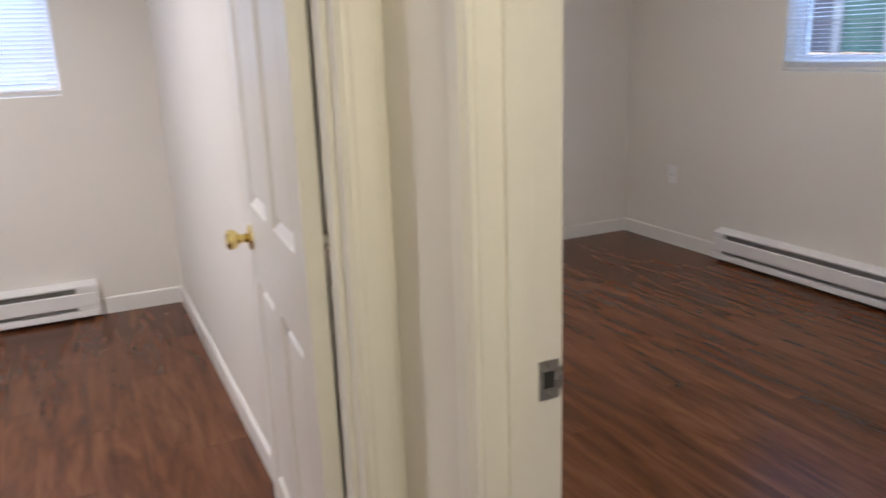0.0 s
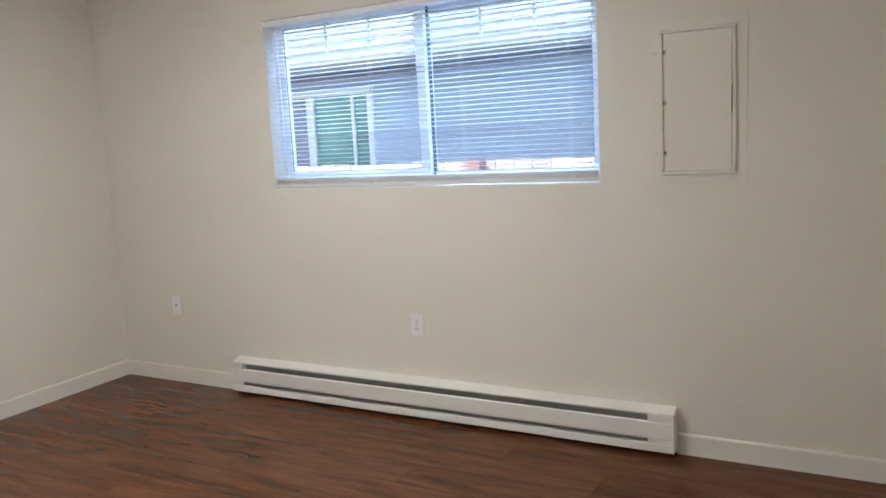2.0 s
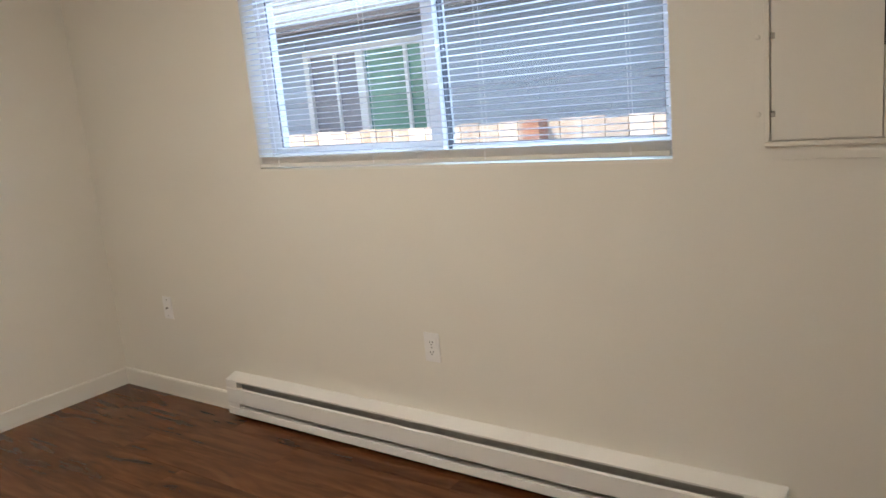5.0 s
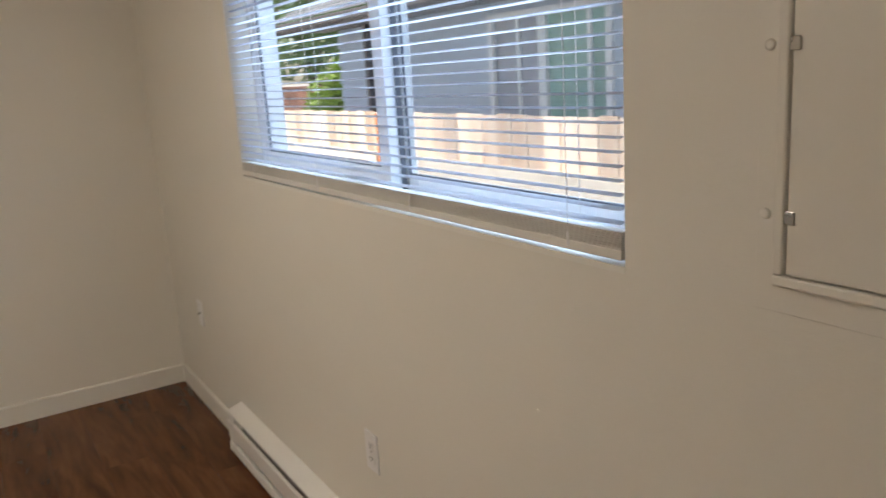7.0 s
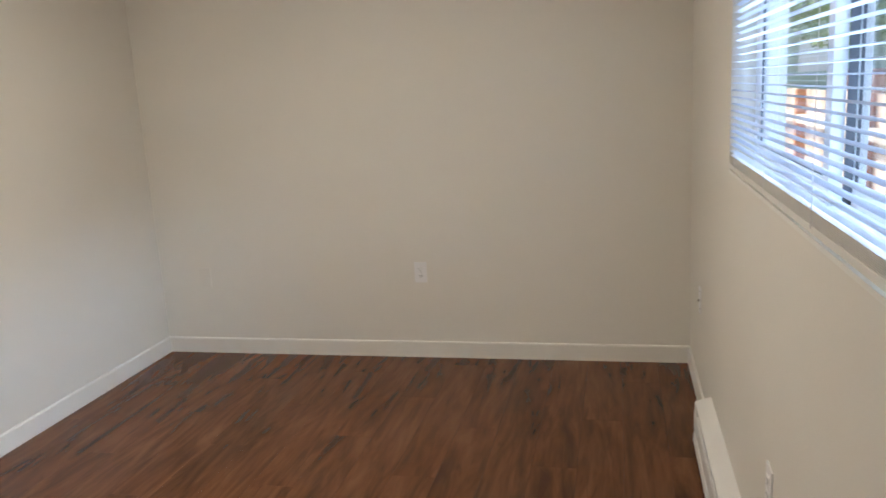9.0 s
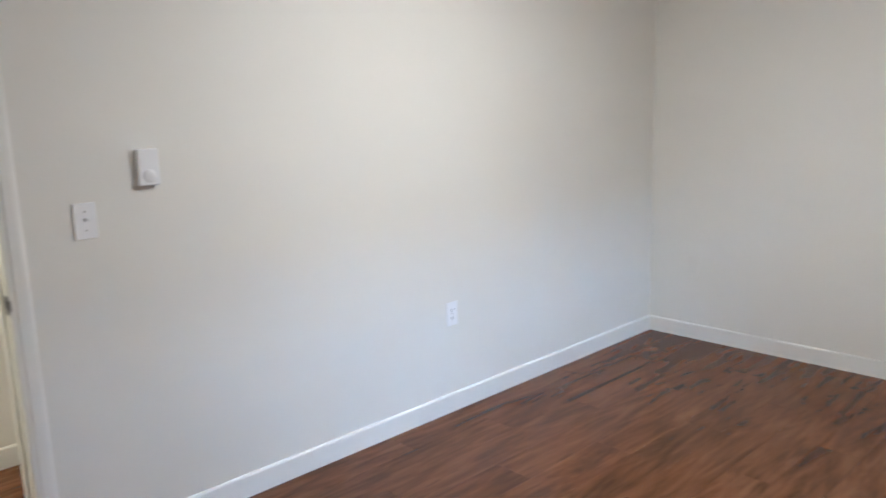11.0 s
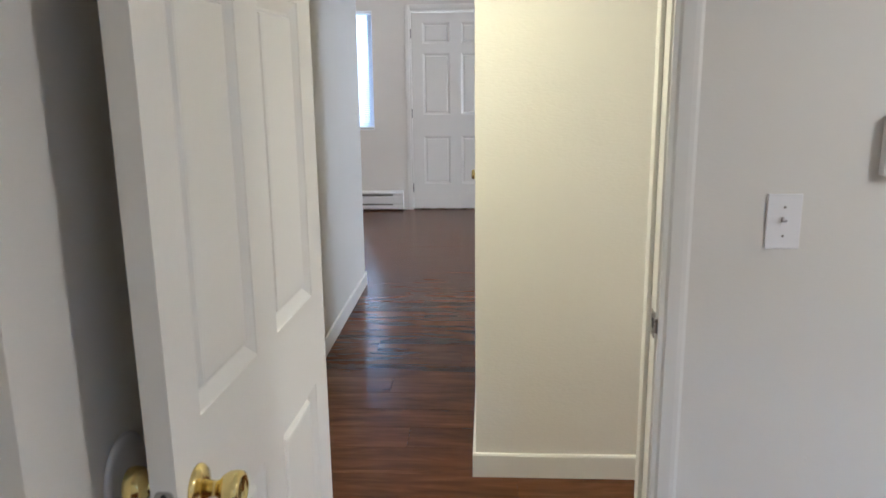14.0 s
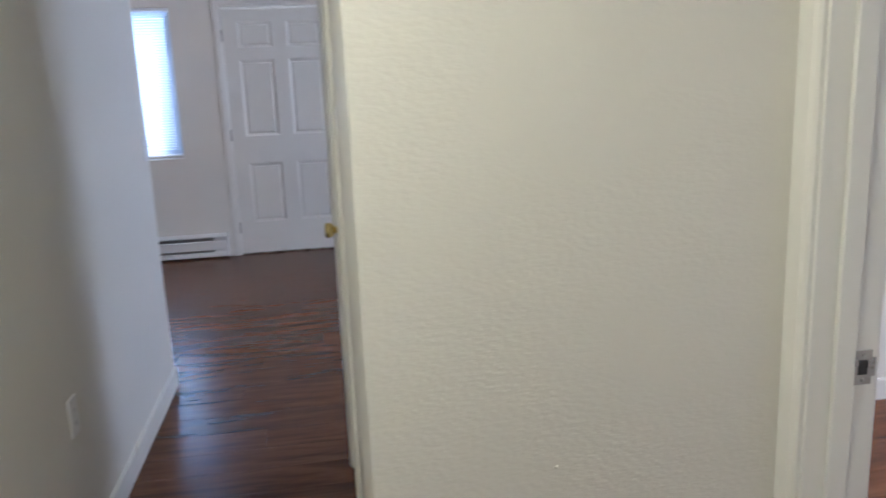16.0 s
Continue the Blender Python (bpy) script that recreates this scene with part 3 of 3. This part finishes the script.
    # Dark strip that paints the shade in the gap between the sashes.
    one_box("sash_gap_shade", GASKET_AND_GAP, (mid + 0.0265, mid + 0.0295, 0.013, 0.031, f + 0.002, h - f - 0.002), win)
    if screen:
        net = one_box("insect_screen", SCREEN, (mid - 0.01, w - f - 0.002, 0.0655, 0.0662, f + 0.001, h - f - 0.001), win, label="fine grey insect screen over one half")
        net.visible_shadow = False
    return win


def blind(name, label, m, w, h, pitch, tilt, stack, y=0.0, slat_w=0.025, cords=(0.1, 0.5, 0.9)):
    """A mini-blind: local x to the right, z up, y outwards."""
    b = thing(name, label, "window blind", m)
    one_box("headrail", VINYL, (0.004, w - 0.004, y - 0.014, y + 0.014, h - 0.028, h - 0.002), b, 0.002)
    me = None
    n = int((h - 0.04 - stack) / pitch)
    for i in range(n):
        z = h - 0.04 - (i + 0.5) * pitch
        if me is None:
            bm = bmesh.new()
            k = 4
            top, low = [], []
            for j in range(k + 1):
                u = (j / k - 0.5) * slat_w
                v = 0.0032 * (1 - (2 * j / k - 1) ** 2)
                c, s_ = math.cos(tilt), math.sin(tilt)
                for x_, lst in ((0.006, top), (w - 0.006, low)):
                    lst.append(bm.verts.new((x_, u * c - v * s_, u * s_ + v * c)))
            for j in range(k):
                f_ = bm.faces.new((top[j], top[j + 1], low[j + 1], low[j]))
                f_.smooth = True
            bmesh.ops.solidify(bm, geom=bm.faces[:], thickness=0.0004)
            ob = part("slat", bm, SLAT, b)
            me = ob.data
        else:
            ob = new("slat", me)
            ob.parent = b
        ob.location = (0, y, z)
    bm = bmesh.new()
    z = 0.022
    while z < stack:
        box(bm, 0.006, w - 0.006, y - slat_w / 2, y + slat_w / 2, z, z + 0.0018)
        z += 0.0034
    tagged(part("stacked_slats", bm, STACK, b), kind="stuff")
    one_box("bottom_rail", STACK, (0.005, w - 0.005, y - 0.0135, y + 0.0135, 0.004, 0.021), b, 0.002)
    for c in cords:
        bm = bmesh.new()
        for yy in (y - slat_w / 2 - 0.001, y + slat_w / 2 + 0.001):
            box(bm, c * w - 0.0004, c * w + 0.0004, yy - 0.0006, yy + 0.0006, 0.01, h - 0.03)
        part("ladder_cord", bm, CORD, b)
        one_box("cord_button", PLASTIC, (c * w - 0.003, c * w + 0.003, y - 0.0145, y - 0.0138, 0.010, 0.034), b, 0.001)
    return b


W, HH = WX1 - WX0, WZ1 - WZ0
slider("window_1", "white vinyl sliding window with a grid across its top", pose(WX0, YN + 0.095, WZ0), W, HH, 0.885, True, screen=True)
structure("window_sill", TRIM, [(WX0, WX1, YN - 0.0016, YN + 0.095, WZ0 - 0.010, WZ0 + 0.001)], "white painted drywall sill lip", "sill")
blind("bedroom_blind", "white mini blind, lowered with open slats, in the bedroom window", pose(WX0, YN, WZ0 + 0.0015, 0, -0.13, 0), W, HH - 0.006, 0.0215, radians(-2), 0.046, y=0.0105, cords=(0.07, 0.36, 0.64, 0.93))
R2 = Matrix.Rotation(radians(90), 4, "Z")
slider("window_2", "white vinyl sliding window of the small room", pose(XW - 0.095, -2.12, 1.185, 0, 0, 90), 1.535, 0.855, 0.77, False)
blind("small_room_blind", "white mini blind, lowered, in the small room window", pose(XW, -2.12, 1.19, 0, 0, 90), 1.535, 0.85, 0.0215, radians(-50), 0.03, y=0.022)
slider("window_3", "white vinyl sliding window in the kitchen wall", pose(XW - 0.095, -5.0, 0.95, 0, 0, 90), 1.60, 1.09, 0.8, False)
slider("window_4", "white vinyl window beside the front door", pose(LX1, YS - 0.08, LZ0, 0, 0, 180), LX1 - LX0, LZ1 - LZ0, 0.46, False)
blind("entry_blind", "white mini blind, lowered, beside the front door", pose(LX1, YS, LZ0 + 0.005, 0, 0, 180), LX1 - LX0, LZ1 - LZ0 - 0.005, 0.0215, radians(50), 0.03, y=0.022)


# ---- electric heaters ----
def heater(name, label, m, w):
    """A baseboard heater: local x along the wall, y into the room, z up."""
    h = thing(name, label, "baseboard heater", m)
    bm = bmesh.new()
    prism(bm, [(0.001, 0.018), (0.006, 0.018), (0.006, 0.200), (0.058, 0.186), (0.0605, 0.180), (0.063, 0.180), (0.063, 0.187), (0.001, 0.206)], 0, 0.002, w - 0.002)
    part("back_and_hood", bm, HEATW, h)
    bm = bmesh.new()
    prism(bm, [(0.054, 0.078), (0.064, 0.074), (0.067, 0.078), (0.067, 0.146), (0.060, 0.152), (0.054, 0.148)], 0, 0.002, w - 0.002)
    part("front_panel", bm, HEATW, h)
    bm = bmesh.new()
    prism(bm, [(0.012, 0.018), (0.067, 0.018), (0.070, 0.022), (0.067, 0.052), (0.062, 0.054), (0.030, 0.046), (0.012, 0.046)], 0, 0.002, w - 0.002)
    part("lower_lip", bm, HEATW, h)
    for x0, cw in ((0.0, 0.112), (w - 0.078, 0.078)):
        bm = bmesh.new()
        box(bm, x0, x0 + cw, 0.008, 0.0645, 0.020, 0.183, bevel=0.002)
        part("end_cap", bm, HEATW, h)
    one_box("element_cover", FIN, (0.112, w - 0.078, 0.012, 0.034, 0.050, 0.168), h)
    return h


heater("bedroom_heater", "long white electric baseboard heater below the bedroom window", pose(HX1, YN, 0, 0, 0, 180), HX1 - HX0)
heater("small_room_heater", "white electric baseboard heater in the small room", pose(XW, -0.555, 0, 0, 0, -90), 1.6)
heater("entry_heater", "white electric baseboard heater beside the front door", pose(1.25, YS, 0, 0, 0, 0), 1.5)


# ---- electrical plates ----
def plate(name, label, m, kind_):
    """A cover plate: local x across, y out of the wall, z up."""
    p = thing(name, label, "outlet" if kind_ == "outlet" else "wall plate", m)
    one_box("cover", PLASTIC, (-0.035, 0.035, 0, 0.0055, -0.0575, 0.0575), p, 0.002)
    if kind_ == "outlet":
        for z in (-0.0195, 0.0195):
            bm = bmesh.new()
            box(bm, -0.0165, 0.0165, 0.0055, 0.0075, z - 0.0135, z + 0.0135, bevel=0.0009)
            part("socket", bm, PLASTIC, p)
            # Slots are uncut: dark boxes give the shade inside them.
            bm = bmesh.new()
            box(bm, -0.008, -0.0055, 0.0074, 0.0079, z - 0.002, z + 0.006)
            box(bm, 0.0055, 0.008, 0.0074, 0.0079, z - 0.002, z + 0.005)
            box(bm, -0.002, 0.002, 0.0074, 0.0079, z - 0.009, z - 0.005)
            part("slot_shade", bm, DARK, p)
    elif kind_ == "switch":
        bm = bmesh.new()
        box(bm, -0.006, 0.006, 0.0055, 0.0065, -0.012, 0.012)
        part("toggle_surround", bm, PLASTIC, p)
        bm = bmesh.new()
        vs = [bm.verts.new(v) for v in ((-0.0045, 0.006, -0.002), (0.0045, 0.006, -0.002), (0.0045, 0.006, 0.009), (-0.0045, 0.006, 0.009),
                                        (-0.0035, 0.018, 0.006), (0.0035, 0.018, 0.006), (0.0035, 0.018, 0.012), (-0.0035, 0.018, 0.012))]
        for q in ((0, 1, 5, 4), (1, 2, 6, 5), (2, 3, 7, 6), (3, 0, 4, 7), (4, 5, 6, 7)):
            bm.faces.new([vs[i] for i in q])
        part("toggle", bm, PLASTIC, p)
    elif kind_ == "jack":
        bm = bmesh.new()
        lathe(bm, [(0.005, 0.0055), (0.005, 0.013), (0.002, 0.014)], pose(0, 0, 0, -90), 12)
        part("jack", bm, NICKEL, p)
    for z in ((0,) if kind_ == "outlet" else (-0.041, 0.041) if kind_ == "jack" else (-0.03, 0.03)):
        bm = bmesh.new()
        lathe(bm, [(0.003, 0.0055), (0.003, 0.0062), (0.002, 0.0066)], pose(0, 0, z, -90), 10)
        part("screw", bm, NICKEL, p)
    return p


plate("outlet_plate", "white duplex outlet below the bedroom window", pose(-1.482, YN, 0.474, 0, 0, 180), "outlet")
plate("jack_plate", "white cable jack plate near the bedroom corner", pose(-3.15, YN, 0.476, 0, 0, 180), "jack")
plate("outlet_plate", "white duplex outlet on the west bedroom wall", pose(XW, 1.595, 0.488, 0, 0, -90), "outlet")
plate("outlet_plate", "white duplex outlet on the wall beside the bedroom doorway", pose(-1.865, 0, 0.486), "outlet")
plate("switch_plate", "white toggle light switch beside the bedroom door", pose(-0.248, 0, 1.142), "switch")
plate("outlet_plate", "white duplex outlet on the hall wall", pose(HX, -2.13, 0.481, 0, 0, 90), "outlet")
plate("switch_plate", "white toggle switch at the end of the hall wall", pose(HX, -3.53, 1.15, 0, 0, 90), "switch")
plate("outlet_plate", "white duplex outlet on the small room wall", pose(-2.45, -2.62, 0.47), "outlet")

th = thing("thermostat", "white plastic wall thermostat with a round dial", "thermostat", pose(-0.462, 0, 1.296))
bm = bmesh.new()
box(bm, -0.036, 0.036, 0, 0.024, -0.060, 0.060, bevel=0.004)
part("housing", bm, PLASTIC, th)
bm = bmesh.new()
lathe(bm, [(0.021, 0.022), (0.021, 0.027), (0.019, 0.029), (0.0001, 0.029)], pose(0, 0, -0.028, -90), 28)
part("dial", bm, PLASTIC, th)

for nm, lb, m_ in (("painted_plate", "small blank plate painted over in the wall colour", pose(XW, 0.29, 0.462, 0, 0, -90)), ("painted_anchor", "small square of old hardware painted over below the window", pose(-0.530, YN, 1.137, 0, 0, 180))):
    t_ = thing(nm, lb, "wall plate", m_)
    s_ = 0.055 if nm == "painted_plate" else 0.026
    one_box("cover", PAINT, (-s_ * 0.62, s_ * 0.62, 0, 0.0045 if nm == "painted_plate" else 0.0005, -s_, s_), t_, 0.0008 if nm == "painted_plate" else 0.0002)
for nm, m_ in (("nail", pose(-0.342, 0, 0.609)), ("nail", pose(-0.759, YN, 0.85, 0, 0, 180)), ("nail", pose(0.10, BY, 0.77))):
    t_ = thing(nm, "small nail head painted over in the wall", "nail", m_)
    bm = bmesh.new()
    lathe(bm, [(0.003, 0), (0.0026, 0.0015), (0.001, 0.002)], pose(0, 0, 0, -90), 10)
    part("head", bm, PAINT, t_)

# ---- electrical panel in the north wall ----
ep = thing("electrical_panel", "flush electrical panel door painted the cream of the wall", "electrical panel", pose(-0.133, YN, 1.475, 0, 0, 180))
bm = bmesh.new()
box(bm, -0.187, 0.176, 0, 0.003, -0.322, 0.322, bevel=0.001)
part("cover_plate", bm, PANELP, ep)
bm = bmesh.new()
for d in ((-0.146, 0.146, 0.003, 0.014, 0.272, 0.286), (-0.146, 0.146, 0.003, 0.014, -0.286, -0.272), (-0.146, -0.132, 0.003, 0.014, -0.272, 0.272), (0.132, 0.146, 0.003, 0.014, -0.272, 0.272)):
    box(bm, *d, bevel=0.003)
part("raised_rim", bm, PANELP, ep)
bm = bmesh.new()
box(bm, -0.1295, 0.128, 0.0034, 0.012, -0.269, 0.2705, bevel=0.001)
part("panel_door", bm, PANELP, ep)
for z in (-0.20, 0.0, 0.20):
    bm = bmesh.new()
    box(bm, 0.118, 0.131, 0.012, 0.0145, z - 0.008, z + 0.008, bevel=0.001)
    part("hinge", bm, NICKEL, ep)
    bm = bmesh.new()
    lathe(bm, [(0.007, 0.003), (0.007, 0.005), (0.004, 0.006)], pose(0.163, 0, z, -90), 12)
    part("screw", bm, PANELP, ep)
one_box("latch", DARK, (-0.1325, -0.1295, 0.006, 0.0150, -0.05, 0.06), ep)


# ---- ceiling lights ----
def dome(name, label, x, y):
    d = thing(name, label, "ceiling light", pose(x, y, H))
    bm = bmesh.new()
    lathe(bm, [(0.15, 0), (0.155, -0.012), (0.15, -0.022)], Matrix.Identity(4), 36)
    part("rim", bm, BRASS, d)
    bm = bmesh.new()
    lathe(bm, [(0.14, -0.0225), (0.13, -0.045), (0.10, -0.062), (0.05, -0.073), (0.0001, -0.076)], Matrix.Identity(4), 36)
    g = part("dome", bm, BULB, d)
    g.visible_shadow = False


dome("ceiling_light", "lit white glass dome light on the bedroom ceiling", -1.60, 1.36)
dome("ceiling_light", "lit white glass dome light on the hall ceiling", 0.80, -0.36)

# ---- outdoors ----
GZ = 0.25                     # yard level
bm = bmesh.new()
vs = [bm.verts.new(p) for p in ((-200, YN + 0.17, GZ), (200, YN + 0.17, GZ), (200, 300, GZ), (-200, 300, GZ))]
bm.faces.new(vs)
tagged(part("ground", bm, GROUND), "pale gravel yard", "ground", kind="structure")
bm = bmesh.new()
for p in (((-200, -300, -0.11), (200, -300, -0.11), (200, YN + 0.17, -0.11), (-200, YN + 0.17, -0.11)),):
    bm.faces.new([bm.verts.new(v) for v in p])
tagged(part("ground_south", bm, GROUND), "pale ground round the building", "ground", kind="structure")

NY = 6.15                     # neighbour's wall
nb = thing("neighbour_house", "single-storey house with grey lap siding and brown eaves behind the fence", "house", pose(0, NY, 0))
one_box("wall", SIDING, (-8.1, 8, 0.03, 0.2, GZ, 1.984), nb)
one_box("wall", SIDING, (-8.1, -7.9, 0.2, 7, GZ, 1.984), nb)
NWX0, NWX1, NWZ0, NWZ1 = -5.17, -3.72, 0.95, 1.89
for i in range(9):
    z0 = GZ - 0.03 + i * 0.195
    segs = [(-8.12, 8)]
    if z0 + 0.19 > NWZ0 and z0 < NWZ1:
        segs = [(-8.12, NWX0), (NWX1, 8)]
    for a, b in segs:
        bm = bmesh.new()
        prism(bm, [(0.03, z0), (-0.012, z0), (0.020, z0 + 0.195), (0.03, z0 + 0.195)], 0, a, b)
        part("siding_board", bm, SIDING, nb)
bm = bmesh.new()
t_ = 0.062
for d in ((NWX0, NWX1, -0.02, 0.03, NWZ0 - t_, NWZ0), (NWX0, NWX1, -0.02, 0.03, NWZ1 - t_, NWZ1), (NWX0, NWX0 + t_, -0.02, 0.03, NWZ0, NWZ1 - t_), (NWX1 - t_, NWX1, -0.02, 0.03, NWZ0, NWZ1 - t_),
          (-4.52, -4.43, -0.015, 0.03, NWZ0, NWZ1 - t_), (-3.98, -3.945, -0.005, 0.03, NWZ0, NWZ1 - t_), (-4.80, -4.77, -0.005, 0.03, NWZ0, NWZ1 - t_)):
    box(bm, *d)
nw = part("window", bm, VINYL, nb, "white framed sliding window")
one_box("pane", GREENGLASS, (-4.43, NWX1 - t_, 0.02, 0.028, NWZ0, NWZ1 - t_), nw)
one_box("pane", GREYGLASS, (NWX0 + t_, -4.52, 0.02, 0.028, NWZ0, NWZ1 - t_), nw)
bm = bmesh.new()
box(bm, -8.5, 8.3, -0.60, 0.03, 1.985, 2.005)
part("soffit", bm, FASCIA, nb)
bm = bmesh.new()
box(bm, -8.5, 8.3, -0.62, -0.60, 1.93, 2.06)
part("fascia", bm, FASCIA, nb)
bm = bmesh.new()
prism(bm, [(-0.62, 1.98), (-0.70, 1.99), (-0.72, 2.05), (-0.70, 2.06), (-0.62, 2.06)], 0, -8.5, 8.3)
part("gutter", bm, FASCIA, nb)
for i in range(14):
    y0 = -0.70 + i * 0.30
    bm = bmesh.new()
    prism(bm, [(y0, 2.075 + i * 0.12), (y0 + 0.31, 2.075 + (i + 1) * 0.12 - 0.01), (y0 + 0.31, 2.09 + (i + 1) * 0.12 - 0.01), (y0, 2.095 + i * 0.12)], 0, -8.6, 8.4)
    part("shingle_course", bm, SHINGLE, nb)
bm = bmesh.new()
box(bm, -7.34, -7.27, -0.07, 0.0, GZ, 1.984)
part("downspout", bm, FASCIA, nb)

FY, FT = 4.95, 1.18           # fence
fence = thing("fence", "cedar board fence with posts and a pale middle rail", "fence", pose(0, FY, 0))
for x in (-10.16, -7.45, -4.74, -2.03, 0.68):
    one_box("post", POSTW, (x - 0.055, x + 0.055, -0.13, -0.02, GZ, FT + 0.02), fence, 0.004)
for a, b in ((-12.0, -10.22), (-10.10, -7.51), (-7.39, -4.80), (-4.68, -2.09), (-1.97, 0.62), (0.74, 2.5)):
    one_box("rail", RAILW, (a, b, -0.14, -0.02, 0.80, 0.90), fence, 0.003)
far = thing("far_fence", "brown board fence across the far end of the yard", "fence", pose(-12.1, 8.0, 0))
for k in range(24):
    one_box("board", DARKW, (-0.40 * k - 0.39, -0.40 * k, 0, 0.03, GZ, 1.30), far)
one_box("cap_rail", DARKW, (-9.6, 0, -0.03, 0.05, 1.302, 1.34), far)


def foliage(name, label, m, trunk, blobs, leaf_mat, count, size, seed):
    rnd = random.Random(seed)
    t = thing(name, label, "tree" if trunk else "bush", m)
    if trunk:
        bm = bmesh.new()
        lathe(bm, [(0.22, 0), (0.16, trunk * 0.5), (0.08, trunk)], Matrix.Identity(4), 10)
        for k in range(5):
            a = k * 1.3
            lathe(bm, [(0.07, 0), (0.02, trunk * 0.6)], pose(0, 0, trunk * 0.55, 40 * math.cos(a), 40 * math.sin(a), 0), 7)
        part("trunk", bm, BARK, t)
    verts, faces = [], []
    for _ in range(count):
        cx, cy, cz, r = rnd.choice(blobs)
        d = Vector((rnd.gauss(0, 1), rnd.gauss(0, 1), rnd.gauss(0, 1))).normalized() * r * rnd.uniform(0.55, 1.05)
        c = Vector((cx, cy, cz)) + d
        u = Vector((rnd.gauss(0, 1), rnd.gauss(0, 1), rnd.gauss(0, 1))).normalized() * size * rnd.uniform(0.6, 1.4)
        v = u.orthogonal().normalized() * size * rnd.uniform(0.3, 0.6)
        i = len(verts)
        verts += [c - u, c - v, c + u, c + v]
        faces.append((i, i + 1, i + 2, i + 3))
    me = bpy.data.meshes.new("crown")
    me.from_pydata(verts, [], faces)
    me.materials.append(leaf_mat)
    ob = new("crown", me)
    ob.parent = t
    ob["kind"] = "stuff"


foliage("tree", "tall dark green broadleaf tree behind the yard", pose(-16.5, 9.5, GZ), 3.0, [(0, 0, 3.2, 1.8), (1.2, -1, 2.6, 1.4), (-1, 1.5, 3.6, 1.7), (0.5, 1.8, 2.4, 1.5), (-0.5, -2.2, 2.8, 1.4)], LEAF, 9000, 0.10, 3)
foliage("tree", "tall dark green broadleaf tree behind the yard", pose(-19, 13.5, GZ), 3.4, [(0, 0, 3.8, 2.2), (1.5, -1.5, 3.0, 1.8), (-1, 2, 4.2, 2.0)], LEAF, 7000, 0.12, 4)
gh = thing("far_house", "pale green house with white eaves beyond the yard", "house", pose(-26, 9.0, 0))
one_box("wall", GREENWALL, (-6, 0, -2.6, 2.4, GZ, 2.9), gh)
bm = bmesh.new()
prism(bm, [(-2.9, 2.9), (2.7, 2.9), (2.7, 3.0), (-0.1, 4.1), (-2.9, 3.0)], 0, -6.3, 0.35)
part("roof", bm, SHINGLE, gh)
one_box("window", VINYL, (0, 0.04, -0.9, 0.1, 1.3, 2.3), gh)
foliage("bush", "bright lime green bush at the corner of the house", pose(-11.9, 7.85, GZ), 0, [(0, 0, 0.45, 0.45), (0, 0, 0.85, 0.5), (0.2, 0.2, 1.2, 0.40), (-0.3, -0.1, 0.5, 0.45)], LIMELEAF, 4000, 0.06, 5)

# ---- fence boards ----
rnd = random.Random(8)
meshes = []
for k in range(4):
    bm = bmesh.new()
    box(bm, -0.068, 0.068, -0.019, 0.0, GZ + 0.03, FT - 0.003 * k + 0.02, bevel=0.002)
    ob = part("board", bm, FENCEW, fence)
    meshes.append(ob.data)
    ob.location = (-12.2 - 0.142 * k, 0, 0)
x = -12.05
while x < 2.5:
    ob = new("board", meshes[rnd.randrange(4)])
    ob.parent = fence
    ob.location = (x, rnd.uniform(-0.003, 0.003), 0)
    x += 0.142

# ---- floor planks ----
PW, PL = 0.178, 1.22
plank_cache = {}


def planks(x0, x1, y0, y1, phase):
    y, row = y0, 0
    while y < y1 - 0.01:
        w = min(PW, y1 - y)
        x = x0 - PL * ((row * 0.37 + phase) % 1.0)
        while x < x1:
            a, b = max(x, x0), min(x + PL, x1)
            if b - a > 0.02:
                key = (round(b - a, 3), round(w, 3))
                if key not in plank_cache:
                    bm = bmesh.new()
                    g = 0.0003
                    dx, dy = key[0] / 2 - g, key[1] / 2 - g
                    top = [bm.verts.new(p) for p in ((-dx + 0.0006, -dy + 0.0006, 0), (dx - 0.0006, -dy + 0.0006, 0), (dx - 0.0006, dy - 0.0006, 0), (-dx + 0.0006, dy - 0.0006, 0))]
                    mid = [bm.verts.new(p) for p in ((-dx, -dy, -0.0004), (dx, -dy, -0.0004), (dx, dy, -0.0004), (-dx, dy, -0.0004))]
                    low = [bm.verts.new(p) for p in ((-dx, -dy, -0.004), (dx, -dy, -0.004), (dx, dy, -0.004), (-dx, dy, -0.004))]
                    bm.faces.new(top)
                    for r0, r1 in ((top, mid), (mid, low)):
                        for i in range(4):
                            bm.faces.new((r0[i], r0[(i + 1) % 4], r1[(i + 1) % 4], r1[i]))
                    ob = part("plank", bm, FLOORW, floor)
                    plank_cache[key] = ob.data
                else:
                    ob = new("plank", plank_cache[key])
                    ob.parent = floor
                ob.location = ((a + b) / 2, y + w / 2, 0)
            x += PL
        y += PW
        row += 1


planks(XW, XE + 0.02, 0.0, YN, 0.2)
planks(-0.02, 0.80, -0.12, 0.0, 0.6)
planks(XV - 0.12, HX, -0.99, -0.12, 0.45)
planks(BX - 0.10, HX, -2.62, -0.99, 0.1)
planks(XW, XV - 0.12, -2.62, -0.12, 0.7)
planks(XW, HX + 0.12, -3.50, -2.62, 0.3)
planks(XW, 4.4, YS, -3.50, 0.8)
